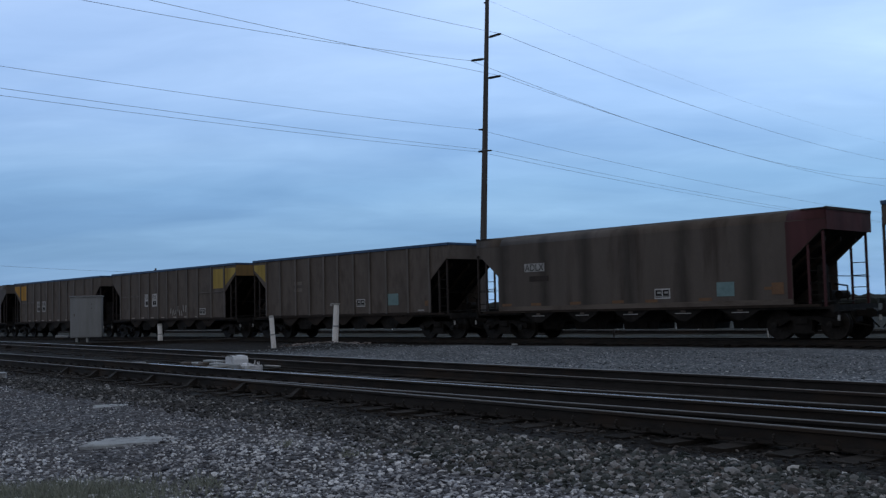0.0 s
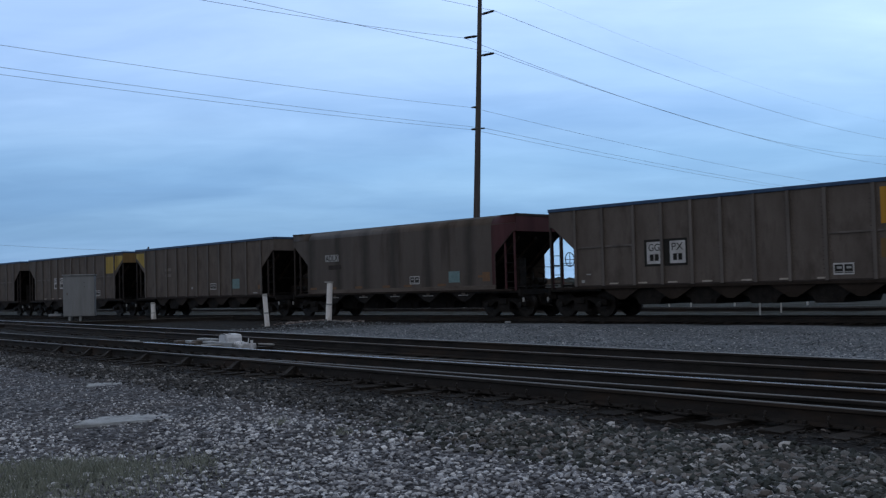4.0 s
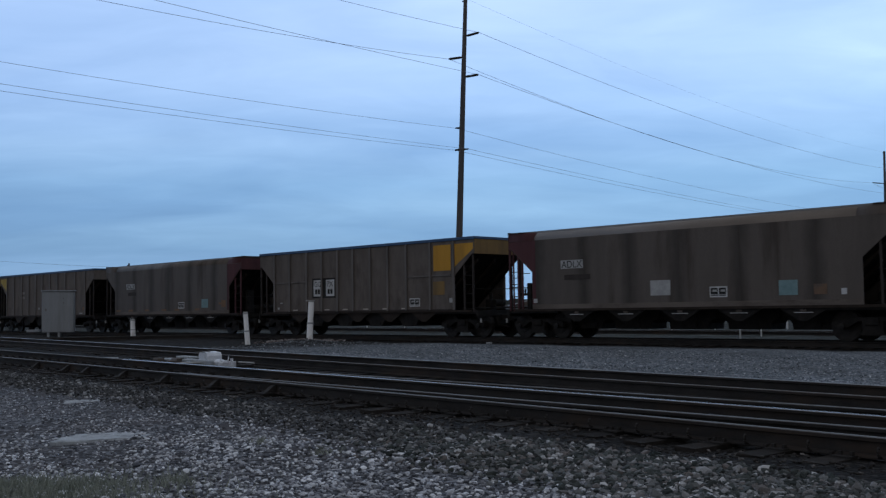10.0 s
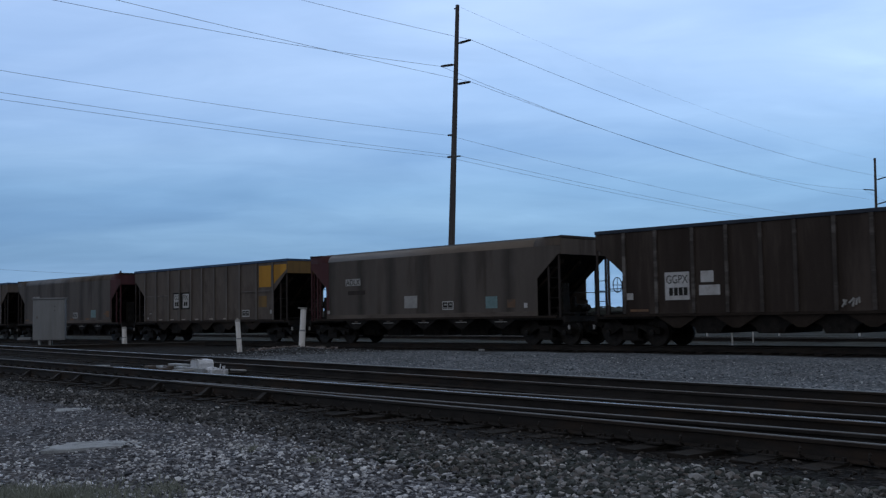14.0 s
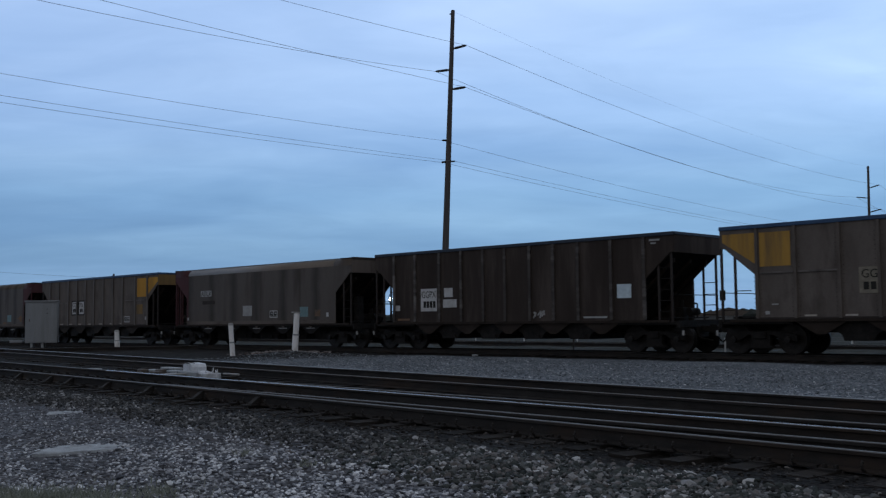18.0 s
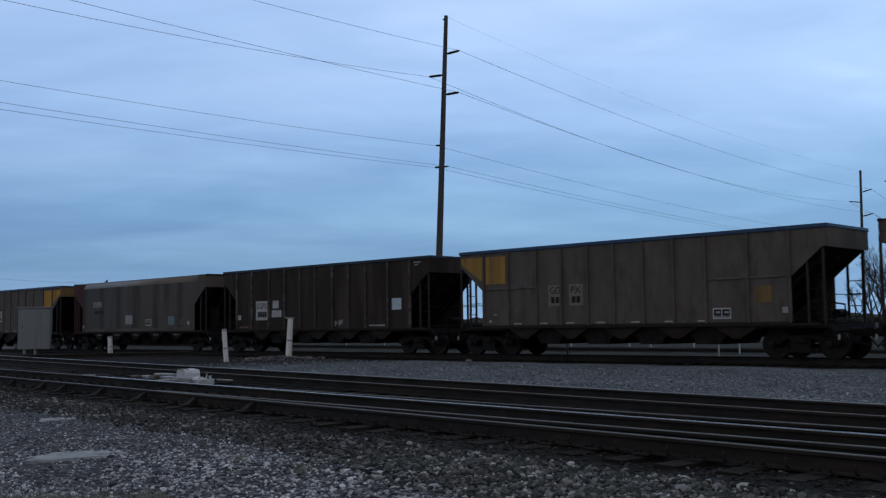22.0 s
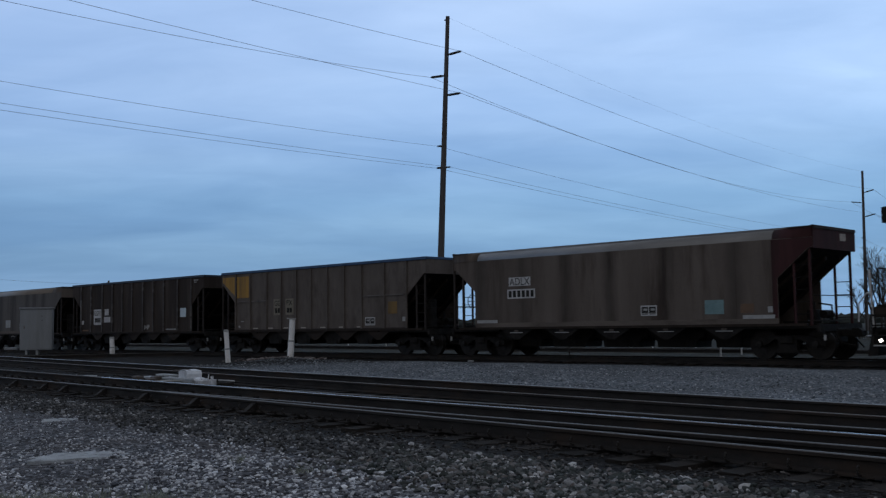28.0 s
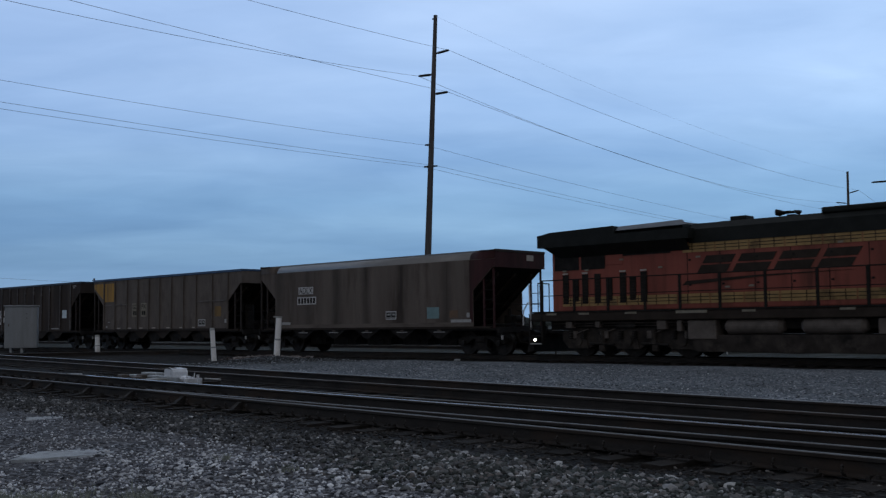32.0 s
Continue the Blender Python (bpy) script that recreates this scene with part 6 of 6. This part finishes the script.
stones("pale_gravel", "pale grey crushed stone beside the grass", M_STONE_LIGHT, 84000, 15, lambda rs, n: near_field(rs, n, True), lambda rs, n: 0.013 + 0.030 * rs.beta(1.4, 3.4, n))
stones("gravel", "mixed grey and purplish crushed stone", M_STONE, 84000, 11, near_field, lambda rs, n: 0.013 + 0.030 * rs.beta(1.4, 3.4, n))
stones("ballast_shoulder", "coarse grey broken ballast", M_STONE_COARSE, 21000, 12, shoulder, lambda rs, n: 0.020 + 0.034 * rs.beta(1.5, 2.6, n), 1.35)


def long_shoulder(rs, count):
    """The same shoulder further along, worn down and thinner."""
    v = rs.uniform(3, 24, count)
    u = 5.7 + 1.35 * rs.beta(2.2, 1.4, count)
    return T1_N.x * u + T1_D.x * v, T1_N.y * u + T1_D.y * v, np.ones(count)


stones("worn_shoulder", "worn dark ballast along the near track", M_STONE_WORN, 8500, 18, long_shoulder, lambda rs, n: 0.016 + 0.036 * rs.beta(1.4, 3.0, n), 1.2)
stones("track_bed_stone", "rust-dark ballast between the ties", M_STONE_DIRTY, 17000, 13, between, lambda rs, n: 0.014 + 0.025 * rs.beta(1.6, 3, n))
M_STONE_PALE = stone_material("pale_blue_grey_chippings", ((0.0, (0.045, 0.054, 0.064)), (0.4, (0.13, 0.147, 0.166)), (0.75, (0.225, 0.247, 0.273)), (0.95, (0.40, 0.42, 0.445)), (1.0, (0.66, 0.68, 0.70))), (0.105, 0.12, 0.136))
stones("service_strip_gravel", "pale blue-grey chippings on the service strip", M_STONE_PALE, 24000, 14, road_strip, lambda rs, n: 0.012 + 0.024 * rs.beta(1.4, 3.2, n))


def post_mound(rs, count):
    """Rubble thrown up round the foot of the vent tube."""
    x, y = rs.normal(-4.7, 0.75, count), rs.normal(41.2, 0.6, count)
    return x, y, np.ones(count)


def machine_patch(rs, count):
    """Paler chippings between the near rails left of the switch machine."""
    v, u = rs.uniform(21.5, 30, count), rs.uniform(9.9, 11.3, count)
    return T1_N.x * u + T1_D.x * v, T1_N.y * u + T1_D.y * v, np.ones(count)


stones("post_rubble", "reddish-brown rubble round the vent tube", M_STONE_RED, 520, 16, post_mound, lambda rs, n: 0.03 + 0.10 * rs.beta(1.6, 3, n))
stones("switch_gravel", "dark chippings beside the switch machine", M_STONE_WORN, 1200, 17, machine_patch, lambda rs, n: 0.012 + 0.022 * rs.beta(1.6, 3, n))


# ---- grass at the near edge ----
def grass():
    rs = np.random.RandomState(21)
    vs, fs = [], []
    for cx, cy, sx, sy, n in ((-3.0, 7.75, 0.55, 0.5, 3400), (-3.7, 7.4, 0.5, 0.5, 2400), (-3.15, 8.35, 0.55, 0.28, 2600), (-2.05, 8.6, 0.10, 0.10, 160), (-0.9, 9.6, 0.06, 0.06, 60), (-1.6, 10.4, 0.05, 0.05, 50)):
        for _ in range(n):
            x, y = rs.normal(cx, sx), rs.normal(cy, sy)
            z = float(ground_height(np.array(x), np.array(y)))
            h, a, b = rs.uniform(0.03, 0.10), rs.uniform(0, 6.28), rs.uniform(0, 6.28)
            w = 0.0055
            dx, dy = w * math.cos(a), w * math.sin(a)
            o = len(vs)
            vs += [(x - dx, y - dy, z), (x + dx, y + dy, z), (x + h * 0.6 * math.cos(b), y + h * 0.6 * math.sin(b), z + h)]
            fs.append((o, o + 1, o + 2))
    me = bpy.data.meshes.new("grass")
    me.from_pydata(vs, [], fs)
    me.materials.append(M_GRASS)
    tagged(new("grass", me), "sparse dull green grass in gravel", "grass", kind="stuff")


grass()


# ---- beyond the train ----
def bare_tree(x, y, h, seed):
    rnd = random.Random(seed)
    t = thing("bare_tree", "leafless dark tree behind the tracks", "tree", "bare trees behind the tracks", m=pose(x, y, -0.1))
    bm_t, bm_l = BM(), BM()

    def grow(bm, p, d, length, r, depth):
        q = p + d * length
        rod(bm, p, q, r, 6 if depth > 2 else 4, r * 0.72)
        if depth == 0:
            return
        for _ in range(2 if depth > 3 else 3):
            nd = (d + Vector((rnd.uniform(-1, 1), rnd.uniform(-1, 1), rnd.uniform(-0.15, 0.95))) * 0.75).normalized()
            grow(bm_l, p.lerp(q, rnd.uniform(0.6, 1.0)), nd, length * rnd.uniform(0.62, 0.82), r * 0.62, depth - 1)

    grow(bm_t, Vector((0, 0, 0)), Vector((rnd.uniform(-0.1, 0.1), 0, 1)).normalized(), h * 0.32, h * 0.018, 6)
    part("trunk", bm_t, M_BARK, t)
    part("crown", bm_l, M_BARK, t)
    return t


for i, (x, y, h) in enumerate(((34.3, 76, 4.6), (35.1, 75, 6.2), (36.0, 75, 6.8), (36.9, 74, 8.0), (38.2, 76, 7.6), (39.0, 73, 8.4), (40.1, 76, 8.0), (41.0, 74, 7.8), (42.2, 76, 8.2))):
    tree = bare_tree(x, y, h, 40 + i)
    copy_thing(tree, pose(x + 0.7 + 0.5 * (3.5 - i % 3), y + 3.5 - i % 3, -0.1, 0, 0, 70 + 31 * i))
    copy_thing(tree, pose(x + 0.3 + 0.5 * (6.5 + i % 2), y + 6.5 + i % 2, -0.1, 0, 0, 190 + 47 * i))


def stake(x, y, h, mat, label):
    p = thing("stake", label, "stake", "thin stakes behind the train", m=pose(x, y, -0.12))
    bm = BM()
    rod(bm, (0, 0, 0), (0, 0, h + 0.05), 0.035, 8)
    part("rod", bm, mat, p)
    bm = BM()
    rod(bm, (0, 0, h + 0.05), (0, 0, h + 0.08), 0.042, 8)
    part("tip", bm, mat, p)


stake(12.6, 40.3, 0.50, M_STAKE, "thin pale stake in gravel behind the train")
stake(14.5, 43.5, 0.72, M_STAKE, "tall pale stake in gravel behind the train")
stake(12.55, 51.1, 0.42, M_STAKE, "short pale stake in the far gravel")
stake(7.28, 44.5, 0.42, M_BARK, "dark short stake behind the train")


def guard_fence():
    """A low pale rail fence along the yard behind the train."""
    f = thing("guard_fence", "low pale rail fence behind the train", "fence")
    a, b = TR_N * 50.5 + TR_D * (-8), TR_N * 50.5 + TR_D * 60
    nn = 16
    for k in range(nn + 1):
        q = a.lerp(b, k / nn)
        bm = BM()
        block(bm, q.x - 0.035, q.x + 0.035, q.y - 0.035, q.y + 0.035, -0.15, 0.55)
        part("fence_post", bm, M_STAKE, f)
    for z in (0.52,):
        bm = BM()
        rod(bm, a + Vector((0, 0, z)), b + Vector((0, 0, z)), 0.04, 6)
        part("fence_rail", bm, M_CONC, f)


guard_fence()


def far_woods():
    rs = np.random.RandomState(5)
    bm = BM()
    bmesh.ops.create_icosphere(bm, subdivisions=1, radius=1.0)
    bm.verts.ensure_lookup_table()
    base = np.array([v.co[:] for v in bm.verts])
    tri = np.array([[v.index for v in f.verts] for f in bm.faces])
    bm.free()
    n = 4200
    az = np.radians(rs.uniform(-60, 60, n))
    dist = rs.uniform(620, 900, n)
    rad = rs.uniform(2, 5, n)
    hgt = rs.uniform(3.4, 5.0, n) * (1 + 0.12 * np.sin(az * 23) + 0.10 * np.sin(az * 61 + 1))
    P = base[None] * (1 + 0.2 * rs.uniform(-1, 1, (n, len(base), 1)))
    P = P * np.stack([rad * 3.2, rad, hgt * 0.85], -1)[:, None]
    P = P + np.stack([np.sin(az) * dist, np.cos(az) * dist, hgt * 0.2], -1)[:, None]
    F = (tri[None] + (np.arange(n) * len(base))[:, None, None]).reshape(-1, 3)
    me = bpy.data.meshes.new("far_woods")
    me.from_pydata(P.reshape(-1, 3).tolist(), [], F.tolist())
    me.materials.append(M_FARTREE)
    tagged(new("far_woods", me), "dark low woods on the horizon", "woods", kind="stuff")


far_woods()


def far_shed(x, y, w, d, h, rz, label):
    b = thing("far_shed", label, "building", "distant low sheds", m=pose(x, y, -0.1, 0, 0, rz))
    bm = BM()
    block(bm, -w / 2, w / 2, -d / 2, d / 2, 0, h)
    part("wall", bm, M_FARWALL, b)
    bm = BM()
    prism(bm, [(-w / 2 - 0.5, h), (w / 2 + 0.5, h), (0, h + w * 0.12)], -d / 2 - 0.5, d / 2 + 0.5)
    part("roof", bm, M_TANK, b)
    for k in range(4):
        bm = BM()
        xx = -w * 0.36 + k * w * 0.24
        block(bm, xx - w * 0.06, xx + w * 0.06, -d / 2 - 0.06, -d / 2 + 0.02, h * 0.35, h * 0.7)
        part("window", bm, M_BLACK, b)


far_shed(190, 600, 40, 16, 2.2, -15, "grey distant long shed")
far_shed(60, 560, 24, 12, 2.0, 5, "small grey distant shed")


def signal_mast(x, y, h, label):
    s = thing("signal_mast", label, "signal mast", "distant signal masts", m=pose(x, y, -0.1))
    bm = BM()
    rod(bm, (0, 0, 0), (0, 0, h), 0.1, 8)
    part("mast", bm, M_ARM, s)
    bm = BM()
    block(bm, -0.35, 0.35, -0.15, 0.15, h - 1.3, h, 0.05)
    part("signal_head", bm, M_ARM, s)
    bm = BM()
    block(bm, -0.8, 0.8, -0.4, 0.4, h * 0.5, h * 0.5 + 0.08)
    part("platform", bm, M_ARM, s)


def yard_lamp(x, y, z, label):
    """A far headlamp on a short mast, lit at dusk."""
    p = thing("yard_lamp", label, "lamp", m=pose(x, y, -0.1))
    bm = BM()
    rod(bm, (0, 0, 0), (0, 0, z), 0.12, 8)
    part("mast", bm, M_ARM, p)
    bm = BM()
    block(bm, -0.55, 0.55, 0.0, 0.6, z - 0.45, z + 0.65, 0.08)
    part("housing", bm, M_ARM, p)
    bm = BM()
    bmesh.ops.create_uvsphere(bm, u_segments=14, v_segments=8, radius=0.54, matrix=Matrix.Translation((0, 0.02, z + 0.1)) @ Matrix.Diagonal((1, 0.4, 1, 1)))
    part("lens", bm, M_BEAM, p, "glaring white lens")


yard_lamp(-4.58, 320, 7.66, "lit white headlamp far behind the train")
signal_mast(40.5, 130, 4.8, "dark distant signal mast beside the yard")


# ---- things that move: the whole train rolls on ----
TRAVEL = [(0, 0.0), (1, 3.06), (2, 6.11), (3, 9.12), (4, 12.09), (5, 15.05), (6, 17.98), (7, 20.89), (8, 23.77), (9, 26.64), (10, 29.56), (11, 32.49), (12, 35.42), (13, 38.35), (14, 41.24), (15, 44.07), (16, 46.87), (17, 49.65), (18, 52.43), (19, 55.19), (20, 57.93), (21, 60.64), (22, 63.35), (23, 66.05), (24, 68.73), (25, 71.41), (26, 74.16), (27, 77.0), (28, 79.88), (29, 82.78), (30, 85.68), (31, 88.62), (32, 91.59)]


def travel(t):
    return float(np.interp(t, [a for a, b in TRAVEL], [b for a, b in TRAVEL]))


def motions():
    for car, s0 in CARS:
        walk(car, [(t, on_train_track(s0 + s, Z_TR)) for t, s in TRAVEL])
    for ws, dx, r in WHEELS:
        walk(ws, [(t, Matrix.Translation((dx, 0, r)) @ Matrix.Rotation(travel(t) / r, 4, "Y")) for t in np.arange(0, 32.01, 0.2)])


motions()
